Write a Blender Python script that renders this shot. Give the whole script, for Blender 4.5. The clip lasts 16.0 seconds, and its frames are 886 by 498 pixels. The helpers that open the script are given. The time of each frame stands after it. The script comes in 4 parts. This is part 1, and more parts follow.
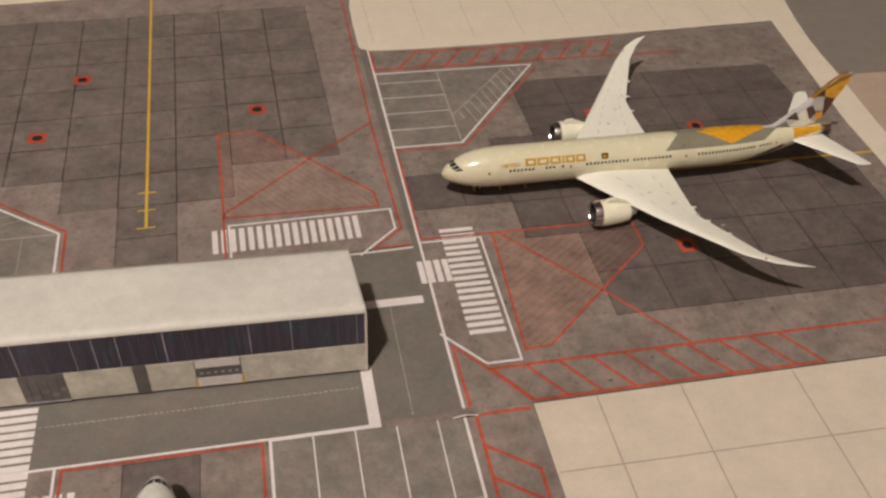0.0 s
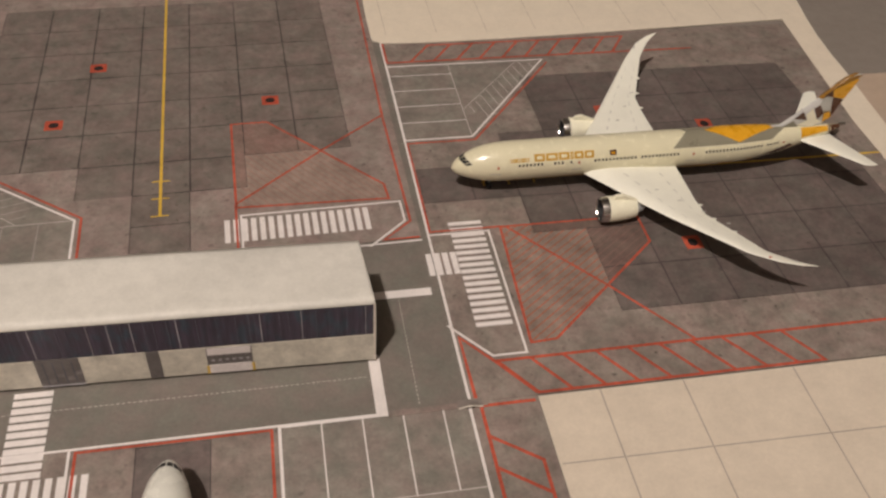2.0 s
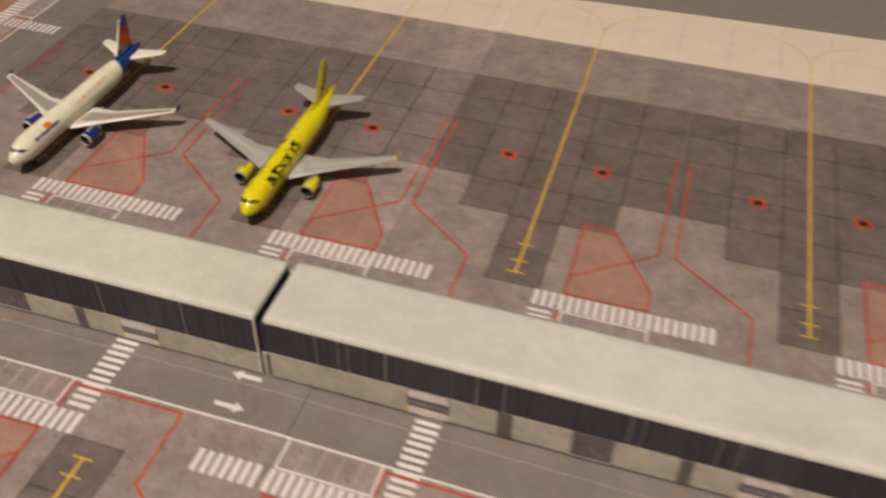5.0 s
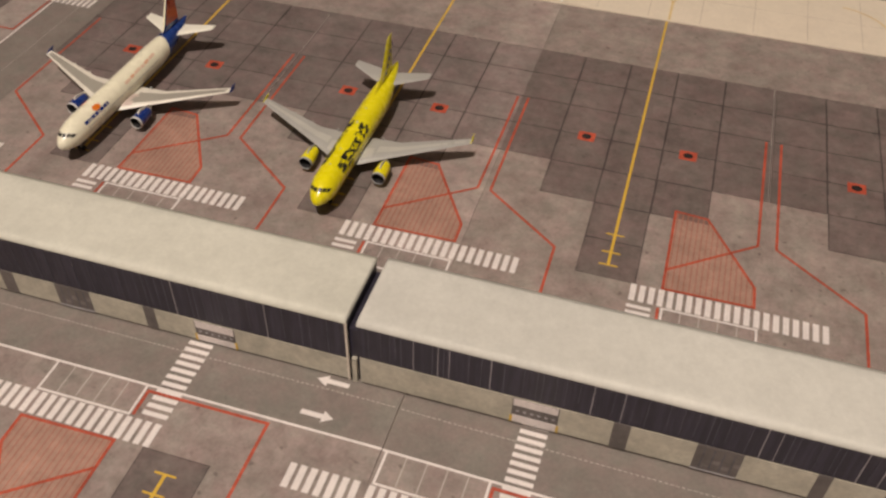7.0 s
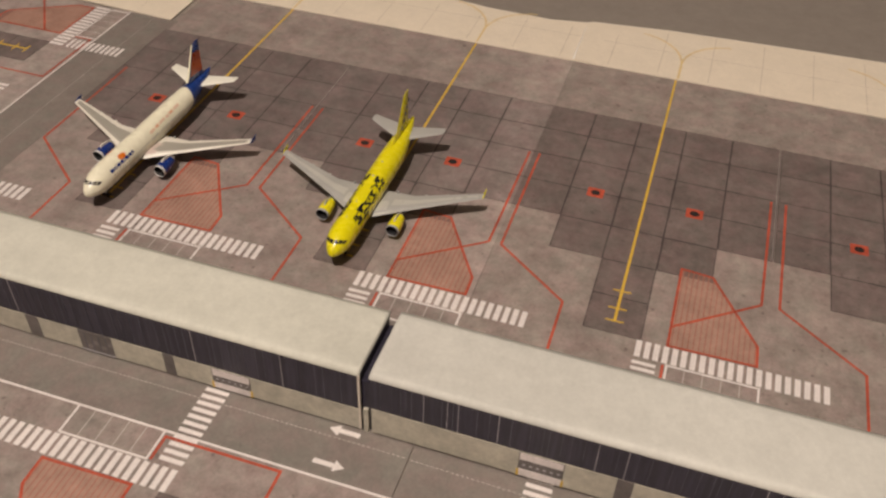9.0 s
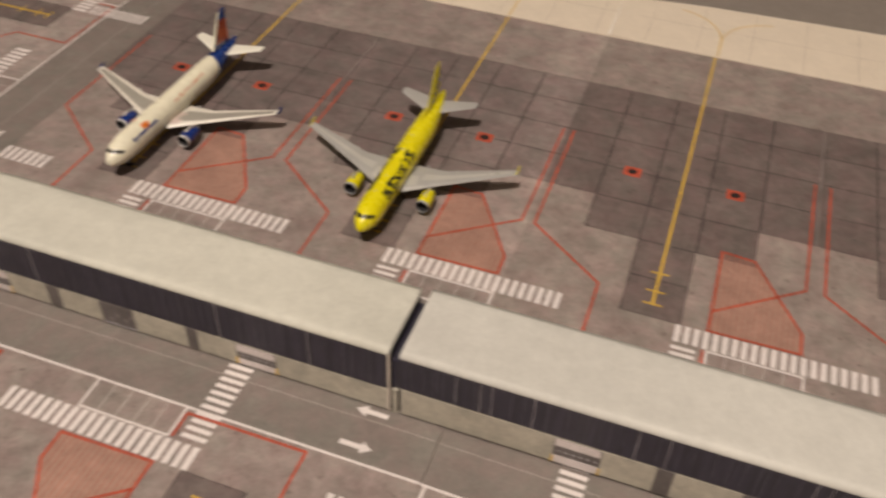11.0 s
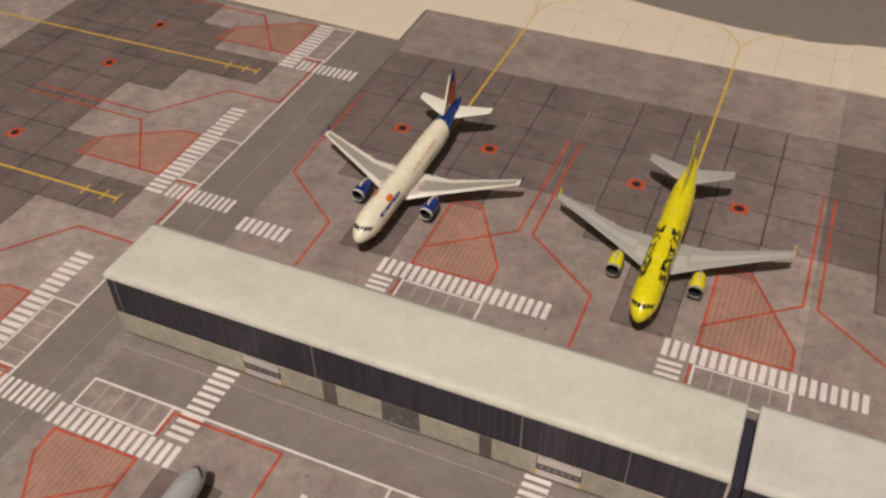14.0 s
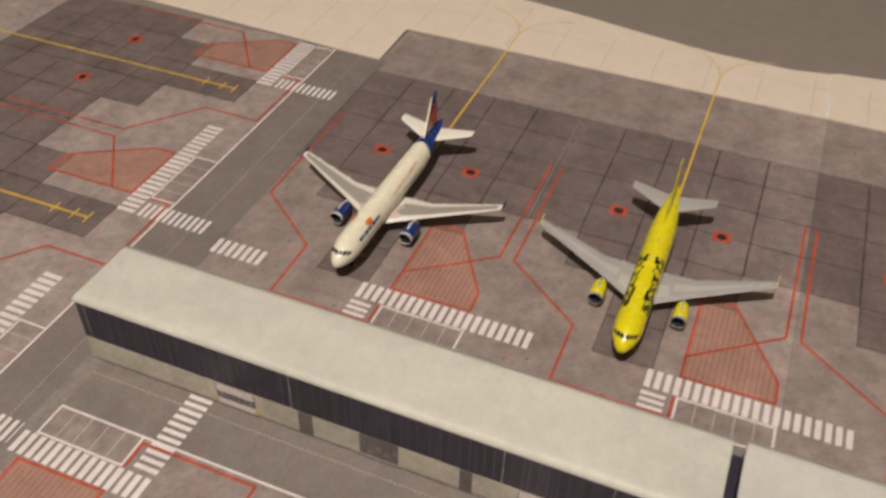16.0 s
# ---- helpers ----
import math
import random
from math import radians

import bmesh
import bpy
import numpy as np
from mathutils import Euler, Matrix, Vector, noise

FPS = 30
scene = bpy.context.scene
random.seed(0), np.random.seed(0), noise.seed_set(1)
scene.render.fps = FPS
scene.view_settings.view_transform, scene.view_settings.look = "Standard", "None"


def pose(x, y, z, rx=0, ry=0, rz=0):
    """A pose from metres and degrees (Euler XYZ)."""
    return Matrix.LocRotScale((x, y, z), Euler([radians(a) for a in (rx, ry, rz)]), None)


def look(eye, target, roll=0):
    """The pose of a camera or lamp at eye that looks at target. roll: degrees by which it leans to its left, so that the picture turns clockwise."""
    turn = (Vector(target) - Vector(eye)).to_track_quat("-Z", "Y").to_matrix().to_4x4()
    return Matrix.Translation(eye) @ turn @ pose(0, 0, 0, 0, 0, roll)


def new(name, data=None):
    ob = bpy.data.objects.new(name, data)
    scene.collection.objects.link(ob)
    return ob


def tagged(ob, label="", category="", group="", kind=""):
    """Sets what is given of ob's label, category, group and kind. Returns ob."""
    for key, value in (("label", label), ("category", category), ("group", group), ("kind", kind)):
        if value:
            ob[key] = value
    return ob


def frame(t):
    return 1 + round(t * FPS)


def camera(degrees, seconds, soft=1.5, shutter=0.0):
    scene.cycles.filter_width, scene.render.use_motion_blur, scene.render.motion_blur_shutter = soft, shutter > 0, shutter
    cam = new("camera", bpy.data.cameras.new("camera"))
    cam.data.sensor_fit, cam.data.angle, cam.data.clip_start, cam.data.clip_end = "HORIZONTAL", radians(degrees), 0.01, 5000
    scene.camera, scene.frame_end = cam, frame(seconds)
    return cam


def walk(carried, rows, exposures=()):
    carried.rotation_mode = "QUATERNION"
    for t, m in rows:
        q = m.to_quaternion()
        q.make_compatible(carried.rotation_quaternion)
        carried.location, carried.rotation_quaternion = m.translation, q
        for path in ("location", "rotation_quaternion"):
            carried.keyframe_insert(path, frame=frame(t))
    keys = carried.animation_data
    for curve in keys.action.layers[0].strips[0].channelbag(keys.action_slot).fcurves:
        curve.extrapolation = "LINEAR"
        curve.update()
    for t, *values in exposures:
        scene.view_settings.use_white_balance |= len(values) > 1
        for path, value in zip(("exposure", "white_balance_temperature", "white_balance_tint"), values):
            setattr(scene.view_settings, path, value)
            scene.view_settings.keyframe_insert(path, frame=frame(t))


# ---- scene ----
cam = camera(52.64, 16.0, soft=2.5, shutter=0.8)
# seconds, eye, target, roll
PATH = [
    (0, (0.1996, -0.2483, 0.2087), (0.2521, -0.0321, 0.0074), 3.44),
    (0.5, (0.1983, -0.2498, 0.2091), (0.2516, -0.0350, 0.0065), 3.91),
    (1, (0.1994, -0.2508, 0.2064), (0.2516, -0.0370, 0.0025), 3.98),
    (1.5, (0.1998, -0.2481, 0.2131), (0.2503, -0.0352, 0.0078), 3.86),
    (2, (0.1986, -0.2507, 0.2126), (0.2483, -0.0364, 0.0086), 4.05),
    (2.5, (0.1968, -0.2510, 0.2124), (0.2465, -0.0359, 0.0093), 4.00),
    (3, (0.1887, -0.2506, 0.2153), (0.2376, -0.0344, 0.0131), 3.95),
    (3.2, (0.1721, -0.2471, 0.2173), (0.2171, -0.0301, 0.0151), 4.04),
    (3.5, (0.1269, -0.2479, 0.2250), (0.1504, -0.0259, 0.0246), 3.51),
    (3.8, (0.0457, -0.2479, 0.2224), (0.0366, -0.0283, 0.0182), 3.93),
    (4, (0.0295, -0.2505, 0.2221), (0.0051, -0.0321, 0.0179), 2.89),
    (4.2, (0.0094, -0.2497, 0.2173), (-0.0289, -0.0319, 0.0147), 1.97),
    (4.5, (-0.0250, -0.2438, 0.2207), (-0.0732, -0.0286, 0.0173), 2.30),
    (5, (-0.0608, -0.2299, 0.2180), (-0.1231, -0.0150, 0.0182), 1.59),
    (5.2, (-0.0723, -0.2236, 0.2114), (-0.1322, -0.0122, 0.0071), 2.31),
    (7.3, (-0.0984, -0.2188, 0.2085), (-0.1572, -0.0100, 0.0013), 1.63),
    (7.5, (-0.1000, -0.2203, 0.2107), (-0.1598, -0.0103, 0.0050), 2.33),
    (8, (-0.0916, -0.2249, 0.2144), (-0.1518, -0.0084, 0.0156), 2.13),
    (8.5, (-0.0970, -0.2272, 0.2173), (-0.1586, -0.0112, 0.0184), 2.28),
    (8.7, (-0.0962, -0.2252, 0.2189), (-0.1603, -0.0091, 0.0209), 2.11),
    (10.8, (-0.0995, -0.2140, 0.2156), (-0.1627, -0.0057, 0.0092), 2.43),
    (11, (-0.1031, -0.2168, 0.2100), (-0.1713, -0.0065, 0.0071), 2.49),
    (11.5, (-0.1238, -0.2207, 0.2217), (-0.1978, -0.0111, 0.0202), 2.21),
    (12, (-0.1575, -0.2156, 0.2166), (-0.2417, -0.0148, 0.0103), 0.94),
    (12.5, (-0.1666, -0.2068, 0.2172), (-0.2527, -0.0021, 0.0155), 0.39),
    (13, (-0.1753, -0.2038, 0.2174), (-0.2650, 0.0006, 0.0169), -0.76),
    (13.5, (-0.1739, -0.2086, 0.2188), (-0.2641, -0.0038, 0.0190), -1.27),
    (14, (-0.1786, -0.2108, 0.2151), (-0.2680, -0.0073, 0.0137), -0.84),
    (14.5, (-0.1775, -0.2083, 0.2149), (-0.2659, -0.0071, 0.0107), -0.93),
    (15, (-0.1809, -0.2032, 0.2088), (-0.2704, -0.0043, 0.0028), -0.30),
    (15.5, (-0.1881, -0.2044, 0.2095), (-0.2732, -0.0014, 0.0057), 0.59),
    (16, (-0.1836, -0.2055, 0.2140), (-0.2660, 0.0046, 0.0163), 1.47),
]
# the film's own colour drifts a little warmer in its middle part
WARMTH = [(0.0, 0.0, 6500, 10), (3.2, 0.0, 6550, 10), (4.4, 0.0, 6800, 11), (12.4, 0.0, 6800, 11), (13.0, 0.0, 6500, 10), (16.0, 0.0, 6500, 10)]
walk(cam, [(t, look(eye, target, roll)) for t, eye, target, roll in PATH], WARMTH)

# ---------------------------------------------------------------- light
# one warm ceiling lamp, behind and above the camera, in a dim room
world = bpy.data.worlds.new("world")
scene.world = world
world.use_nodes = True
world.node_tree.nodes["Background"].inputs[0].default_value = (1.0, 0.86, 0.68, 1)
world.node_tree.nodes["Background"].inputs[1].default_value = 0.006
bulb = bpy.data.lights.new("ceiling_bulb", "POINT")
bulb.energy, bulb.color, bulb.shadow_soft_size = 79.0, (1.0, 0.888, 0.808), 0.03
new("ceiling_bulb", bulb).matrix_world = pose(-0.20, -0.67, 1.42)

MM = 0.001


# ---------------------------------------------------------------- materials
def material(name, rough=0.6, metal=0.0, coat=0.0):
    m = bpy.data.materials.new(name)
    m.use_nodes = True
    n = m.node_tree.nodes
    b = n["Principled BSDF"]
    b.inputs["Roughness"].default_value = rough
    b.inputs["Metallic"].default_value = metal
    b.inputs["Coat Weight"].default_value = coat
    b.inputs["Coat Roughness"].default_value = 0.12
    return m, m.node_tree, b


def world_noise(nt, scale, detail=4.0, rough=0.55, stretch=None):
    g = nt.nodes.new("ShaderNodeNewGeometry")
    t = nt.nodes.new("ShaderNodeTexNoise")
    t.inputs["Scale"].default_value = scale
    t.inputs["Detail"].default_value = detail
    t.inputs["Roughness"].default_value = rough
    if stretch:
        mp = nt.nodes.new("ShaderNodeMapping")
        mp.inputs["Scale"].default_value = stretch
        nt.links.new(g.outputs["Position"], mp.inputs["Vector"])
        nt.links.new(mp.outputs["Vector"], t.inputs["Vector"])
    else:
        nt.links.new(g.outputs["Position"], t.inputs["Vector"])
    return t.outputs["Fac"]


def spread(nt, value, lo, hi, a=0.3, b=0.7):
    r = nt.nodes.new("ShaderNodeMapRange")
    r.inputs["From Min"].default_value, r.inputs["From Max"].default_value = a, b
    r.inputs["To Min"].default_value, r.inputs["To Max"].default_value = lo, hi
    nt.links.new(value, r.inputs["Value"])
    return r.outputs["Result"]


def times(nt, x, y):
    m = nt.nodes.new("ShaderNodeMath")
    m.operation = "MULTIPLY"
    nt.links.new(x, m.inputs[0])
    if isinstance(y, float):
        m.inputs[1].default_value = y
    else:
        nt.links.new(y, m.inputs[1])
    return m.outputs[0]


def tint(nt, colour, factor):
    v = nt.nodes.new("ShaderNodeVectorMath")
    v.operation = "SCALE"
    v.inputs[0].default_value = colour
    nt.links.new(factor, v.inputs["Scale"])
    return v.outputs["Vector"]


def printed(name, colour, blotch=0.22, grain=0.10, rough=0.5, per_piece=0.0, bump=0.15, blotch_scale=70.0, specks=0.0, edge_sheen=None):
    """Ink on satin paper: cloudy print, fine grain, a little waviness of the sheet."""
    m, nt, b = material(name, rough)
    f1 = spread(nt, world_noise(nt, blotch_scale, 5.0, 0.6), 1 - blotch, 1 + blotch)
    f2 = spread(nt, world_noise(nt, 900.0, 3.0, 0.7), 1 - grain, 1 + grain)
    f = times(nt, times(nt, f1, f2), spread(nt, world_noise(nt, 240.0, 4.0, 0.65), 1 - blotch * 0.7, 1 + blotch * 0.7))
    if specks:
        f = times(nt, f, spread(nt, world_noise(nt, 330.0, 1.0, 0.5), 1.0, 1 - specks, 0.70, 0.78))
        f = times(nt, f, spread(nt, world_noise(nt, 420.0, 2.0, 0.5, (1.0, 0.7, 1.0)), 1.0, 1 - specks * 0.5, 0.58, 0.78))
    if per_piece:
        o = nt.nodes.new("ShaderNodeObjectInfo")
        f = times(nt, f, spread(nt, o.outputs["Random"], 1 - per_piece, 1 + per_piece, 0.0, 1.0))
    if edge_sheen:
        # sheen towards the sheet's edge, put into the ink: from x, to x, gain
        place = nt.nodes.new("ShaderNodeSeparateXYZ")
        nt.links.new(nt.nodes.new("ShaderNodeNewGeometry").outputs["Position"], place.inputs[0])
        f = times(nt, f, spread(nt, place.outputs["X"], 1.0, edge_sheen[2], edge_sheen[0], edge_sheen[1]))
    ink = tint(nt, colour, f)
    if specks:
        hue = nt.nodes.new("ShaderNodeMix")
        hue.data_type = "RGBA"
        for sock in hue.inputs:
            if sock.type == "RGBA":
                sock.default_value = (1.04, 0.985, 0.99, 1) if sock.name == "A" else (0.955, 1.025, 0.995, 1)
        nt.links.new(spread(nt, world_noise(nt, 110.0, 3.0, 0.6), 0.0, 1.0, 0.35, 0.65), hue.inputs[0])
        both = nt.nodes.new("ShaderNodeVectorMath")
        both.operation = "MULTIPLY"
        nt.links.new(ink, both.inputs[0])
        nt.links.new(hue.outputs[2], both.inputs[1])
        ink = both.outputs["Vector"]
    nt.links.new(ink, b.inputs["Base Color"])
    bp = nt.nodes.new("ShaderNodeBump")
    bp.inputs["Strength"].default_value = bump
    bp.inputs["Distance"].default_value = 0.002
    nt.links.new(world_noise(nt, 28.0, 2.0), bp.inputs["Height"])
    nt.links.new(bp.outputs["Normal"], b.inputs["Normal"])
    nt.links.new(spread(nt, world_noise(nt, 160.0, 3.0), rough - 0.06, rough + 0.08), b.inputs["Roughness"])
    return m


def painted(name, colour, rough=0.28, coat=0.3, metal=0.0, vary=0.05):
    """Model paint: glossy enamel with faint dust."""
    m, nt, b = material(name, rough, metal, coat)
    f = times(nt, spread(nt, world_noise(nt, 150.0, 4.0), 1 - vary, 1 + vary), spread(nt, world_noise(nt, 1500.0, 2.0), 1 - vary * 0.6, 1 + vary * 0.6))
    nt.links.new(tint(nt, colour, f), b.inputs["Base Color"])
    nt.links.new(spread(nt, world_noise(nt, 300.0, 3.0), rough - 0.05, rough + 0.08), b.inputs["Roughness"])
    return m


APRON = printed("printed_apron_concrete", (0.288, 0.238, 0.220), specks=0.4)
APRON_C = printed("printed_apron_concrete_brown", (0.238, 0.196, 0.173), specks=0.6, blotch=0.26)
APRON_WARM = printed("printed_apron_concrete_warm", (0.262, 0.211, 0.190), specks=0.45)
SLAB = printed("printed_dark_slab", (0.168, 0.134, 0.127), per_piece=0.06, specks=0.3)
SLAB_DARK = printed("printed_darker_slab", (0.163, 0.128, 0.121), per_piece=0.06, specks=0.3)
APRON_DARK = printed("printed_darker_apron", (0.290, 0.241, 0.220), specks=0.4)
SLAB_C = printed("printed_dark_slab_brown", (0.130, 0.106, 0.098), per_piece=0.09, specks=0.35)
SLAB_C_PALE = printed("printed_faded_slab_brown", (0.176, 0.146, 0.130), per_piece=0.05, specks=0.35)
JOINT = printed("printed_joint", (0.066, 0.053, 0.051), blotch=0.4)
# apron and slab inks brightened towards the seam to paint the paper's sheen
APRON_SHEEN = printed("printed_apron_edge_sheen", (0.288, 0.238, 0.220), specks=0.4, edge_sheen=(-0.196, -0.152, 1.22))
SLAB_SHEEN = printed("printed_slab_edge_sheen", (0.168, 0.135, 0.129), per_piece=0.06, specks=0.3, edge_sheen=(-0.200, -0.152, 1.52))
# paler apron tone for the sheet at the far left
APRON_PALE = printed("printed_pale_apron", (0.338, 0.284, 0.264), specks=0.3)
SLAB_RED = printed("printed_reddened_slab", (0.215, 0.128, 0.112), specks=0.3)
SLAB_C_RED = printed("printed_reddened_brown_slab", (0.152, 0.105, 0.091), specks=0.3)
ROAD = printed("printed_road_grey", (0.212, 0.184, 0.168), blotch=0.10, specks=0.12)
ROAD_C = printed("printed_road_grey_green", (0.180, 0.162, 0.142), blotch=0.10, specks=0.12)
WHITE_INK = printed("printed_white_marking", (0.74, 0.695, 0.675), blotch=0.06, grain=0.05)
PALE_INK = printed("printed_pale_marking", (0.45, 0.41, 0.38), blotch=0.08)
FOLD_INK = printed("worn_fold_paper", (0.40, 0.365, 0.34), blotch=0.2)
FAINT_INK = printed("printed_faint_marking", (0.34, 0.305, 0.285), blotch=0.12)
RED_INK = printed("printed_red_marking", (0.450, 0.080, 0.043), blotch=0.26, grain=0.2)
RED_WASH = printed("printed_red_hatched_ground", (0.365, 0.228, 0.180), blotch=0.14)
RED_HATCH = printed("printed_fine_rust_line", (0.350, 0.158, 0.112), blotch=0.2)
YELLOW_INK = printed("printed_yellow_marking", (0.66, 0.43, 0.055), blotch=0.10)
PALE_YELLOW = printed("printed_pale_yellow_marking", (0.69, 0.53, 0.25), blotch=0.10)
BLACK_INK = printed("printed_black_spot_and_foot_shade", (0.025, 0.02, 0.02))
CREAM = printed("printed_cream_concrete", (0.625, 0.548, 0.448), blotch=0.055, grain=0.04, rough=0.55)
# brighter cream for the sheet along the far edge
CREAM_FAR = printed("printed_cream_concrete_paler", (0.745, 0.668, 0.548), blotch=0.035, grain=0.04, rough=0.55)
CREAM_JOINT = printed("printed_cream_joint", (0.37, 0.32, 0.27), blotch=0.1)
CREAM_FAINT = printed("printed_faint_cream_joint", (0.56, 0.49, 0.40), blotch=0.1)
BARE_PAPER = printed("bare_white_paper", (0.86, 0.84, 0.79), blotch=0.03)
PAPER_EDGE = printed("white_paper_edge", (0.68, 0.62, 0.54), blotch=0.05)
ROOF_GREEN = printed("greenish_card_roof", (0.575, 0.578, 0.510), blotch=0.09, grain=0.04, rough=0.6, bump=0.7, blotch_scale=20.0)
ROOF_WARM = printed("warm_card_roof", (0.615, 0.597, 0.545), blotch=0.09, grain=0.04, rough=0.6, bump=0.6, blotch_scale=20.0)
WALL_WARM = printed("printed_pale_warm_wall", (0.555, 0.518, 0.442), blotch=0.18, grain=0.10, blotch_scale=160.0)
ROOF_CARD = printed("white_card_roof", (0.588, 0.590, 0.545), blotch=0.08, grain=0.04, rough=0.6, bump=0.7, blotch_scale=22.0)
WALL_CARD = printed("printed_grey_green_wall", (0.475, 0.45, 0.375), blotch=0.16, grain=0.10, blotch_scale=160.0)
GLASS_PRINT = printed("printed_dark_glazing", (0.042, 0.042, 0.062), blotch=0.45, grain=0.2, rough=0.42, blotch_scale=260.0)
glazing_nodes = GLASS_PRINT.node_tree
glazing_base = glazing_nodes.nodes["Principled BSDF"].inputs["Base Color"]
streaks = spread(glazing_nodes, world_noise(glazing_nodes, 1.0, 3.0, 0.7, (900.0, 900.0, 45.0)), 0.8, 1.8, 0.45, 0.8)
glazing_nodes.links.new(tint(glazing_nodes, (0.033, 0.030, 0.047), streaks), glazing_base)
GLASS_VIOLET = printed("printed_violet_glazing", (0.047, 0.039, 0.060), blotch=0.3, grain=0.25, rough=0.42, blotch_scale=300.0)
violet_nodes = GLASS_VIOLET.node_tree
violet_base = violet_nodes.nodes["Principled BSDF"].inputs["Base Color"]
violet_mix = violet_nodes.nodes.new("ShaderNodeMix")
violet_mix.data_type = "RGBA"
for sock, ink in zip([q for q in violet_mix.inputs if q.type == "RGBA"], ((0.052, 0.040, 0.062, 1), (0.040, 0.058, 0.082, 1))):
    sock.default_value = ink
violet_nodes.links.new(spread(violet_nodes, world_noise(violet_nodes, 1.0, 2.0, 0.6, (260.0, 260.0, 130.0)), 0.0, 1.0, 0.5, 0.66), violet_mix.inputs[0])
violet_wear = violet_nodes.nodes.new("ShaderNodeVectorMath")
violet_wear.operation = "SCALE"
violet_nodes.links.new(violet_mix.outputs[2], violet_wear.inputs[0])
violet_nodes.links.new(spread(violet_nodes, world_noise(violet_nodes, 1.0, 3.0, 0.7, (800.0, 800.0, 60.0)), 0.7, 1.5, 0.4, 0.75), violet_wear.inputs["Scale"])
violet_nodes.links.new(violet_wear.outputs["Vector"], violet_base)
MULLION = printed("printed_mullion", (0.085, 0.085, 0.110), blotch=0.35)
BRIGHT_MULLION = printed("printed_bright_mullion", (0.36, 0.34, 0.36), blotch=0.4)
PANE_PRINT = printed("printed_pale_pane", (0.19, 0.17, 0.165), blotch=0.3)
DOOR_PRINT = printed("printed_grey_door", (0.135, 0.120, 0.115), blotch=0.2)
AWNING = printed("printed_white_awning", (0.72, 0.66, 0.645), blotch=0.06)
BARS_GREY = printed("printed_pale_bars", (0.40, 0.38, 0.40))
TABLE = printed("grey_tabletop", (0.250, 0.221, 0.194), blotch=0.05, grain=0.03, rough=0.45)
ROOM = printed("plain_room_paint", (0.17, 0.145, 0.12), blotch=0.05)

IVORY = painted("ivory_enamel", (0.73, 0.69, 0.495), 0.22, 0.5, vary=0.025)
WHITE = painted("white_enamel", (0.86, 0.835, 0.660), 0.25, 0.4, vary=0.02)
PEARL = painted("pearl_white_enamel", (0.74, 0.735, 0.665), 0.24, 0.4, vary=0.03)
WING_WHITE = painted("white_wing_enamel", (0.865, 0.862, 0.760), 0.35, 0.2, vary=0.03)
WING_PALE = painted("pale_grey_wing_enamel", (0.76, 0.735, 0.655), 0.38, 0.15, vary=0.04)
PANEL_LINE = painted("pale_panel_line_enamel", (0.66, 0.655, 0.59), 0.4, 0.1)
WING_GREY = painted("grey_wing_enamel", (0.40, 0.40, 0.38), 0.4, 0.1)
WING_DARK = painted("mid_grey_wing_enamel", (0.36, 0.345, 0.30), 0.4, 0.1)
YELLOW = painted("bright_yellow_enamel", (0.80, 0.72, 0.010), 0.25, 0.4, vary=0.02)
NAVY = painted("navy_blue_enamel", (0.010, 0.035, 0.20), 0.25, 0.4)
BLUE = painted("blue_enamel", (0.010, 0.042, 0.21), 0.25, 0.4)
TERRACOTTA = painted("terracotta_enamel", (0.56, 0.105, 0.018), 0.3, 0.2)
ORANGE = painted("orange_enamel", (0.78, 0.20, 0.02), 0.3, 0.2)
RUST = painted("rust_red_enamel", (0.42, 0.065, 0.015), 0.3, 0.2)
GOLD = painted("gold_enamel", (0.55, 0.32, 0.045), 0.3, 0.2)
AMBER = painted("amber_enamel", (0.72, 0.36, 0.02), 0.28, 0.2)
OLIVE = painted("olive_gold_enamel", (0.30, 0.15, 0.022), 0.3, 0.2)
BROWN = painted("dark_brown_enamel", (0.085, 0.032, 0.014), 0.3, 0.2)
TAUPE = painted("taupe_enamel", (0.245, 0.23, 0.17), 0.3, 0.2)
PALE_GREY = painted("pale_grey_enamel", (0.50, 0.50, 0.46), 0.3, 0.2)
SILVER_WHITE = painted("silver_white_enamel", (0.62, 0.62, 0.60), 0.2, 0.4)
SILVER_GREY = painted("silver_grey_enamel", (0.36, 0.37, 0.37), 0.3, 0.3)
BLACK = painted("black_enamel", (0.012, 0.012, 0.014), 0.3, 0.1)
CHROME = painted("chrome_ring", (0.62, 0.61, 0.60), 0.2, 0.0, 1.0)
FAN = painted("dark_fan", (0.018, 0.018, 0.02), 0.55, 0.0, 0.0)
PEACH = painted("peach_enamel", (0.72, 0.42, 0.26), 0.4, 0.1)
PEACH_PALE = painted("faded_peach_enamel", (0.74, 0.55, 0.40), 0.4, 0.1)
PINK = painted("pale_pink_enamel", (0.62, 0.52, 0.47), 0.4, 0.0)


# ---------------------------------------------------------------- building blocks
def link(name, mesh, parent=None, m=None, label=""):
    ob = new(name, mesh)
    if parent:
        ob.parent = parent
    if m:
        ob.matrix_basis = m
    if label:
        tagged(ob, label)
    return ob


def mesh_of(name, verts, faces, mat, smooth=False):
    me = bpy.data.meshes.new(name)
    me.from_pydata([tuple(v) for v in verts], [], faces)
    me.materials.append(mat)
    if smooth:
        for p in me.polygons:
            p.use_smooth = True
    me.update()
    return me


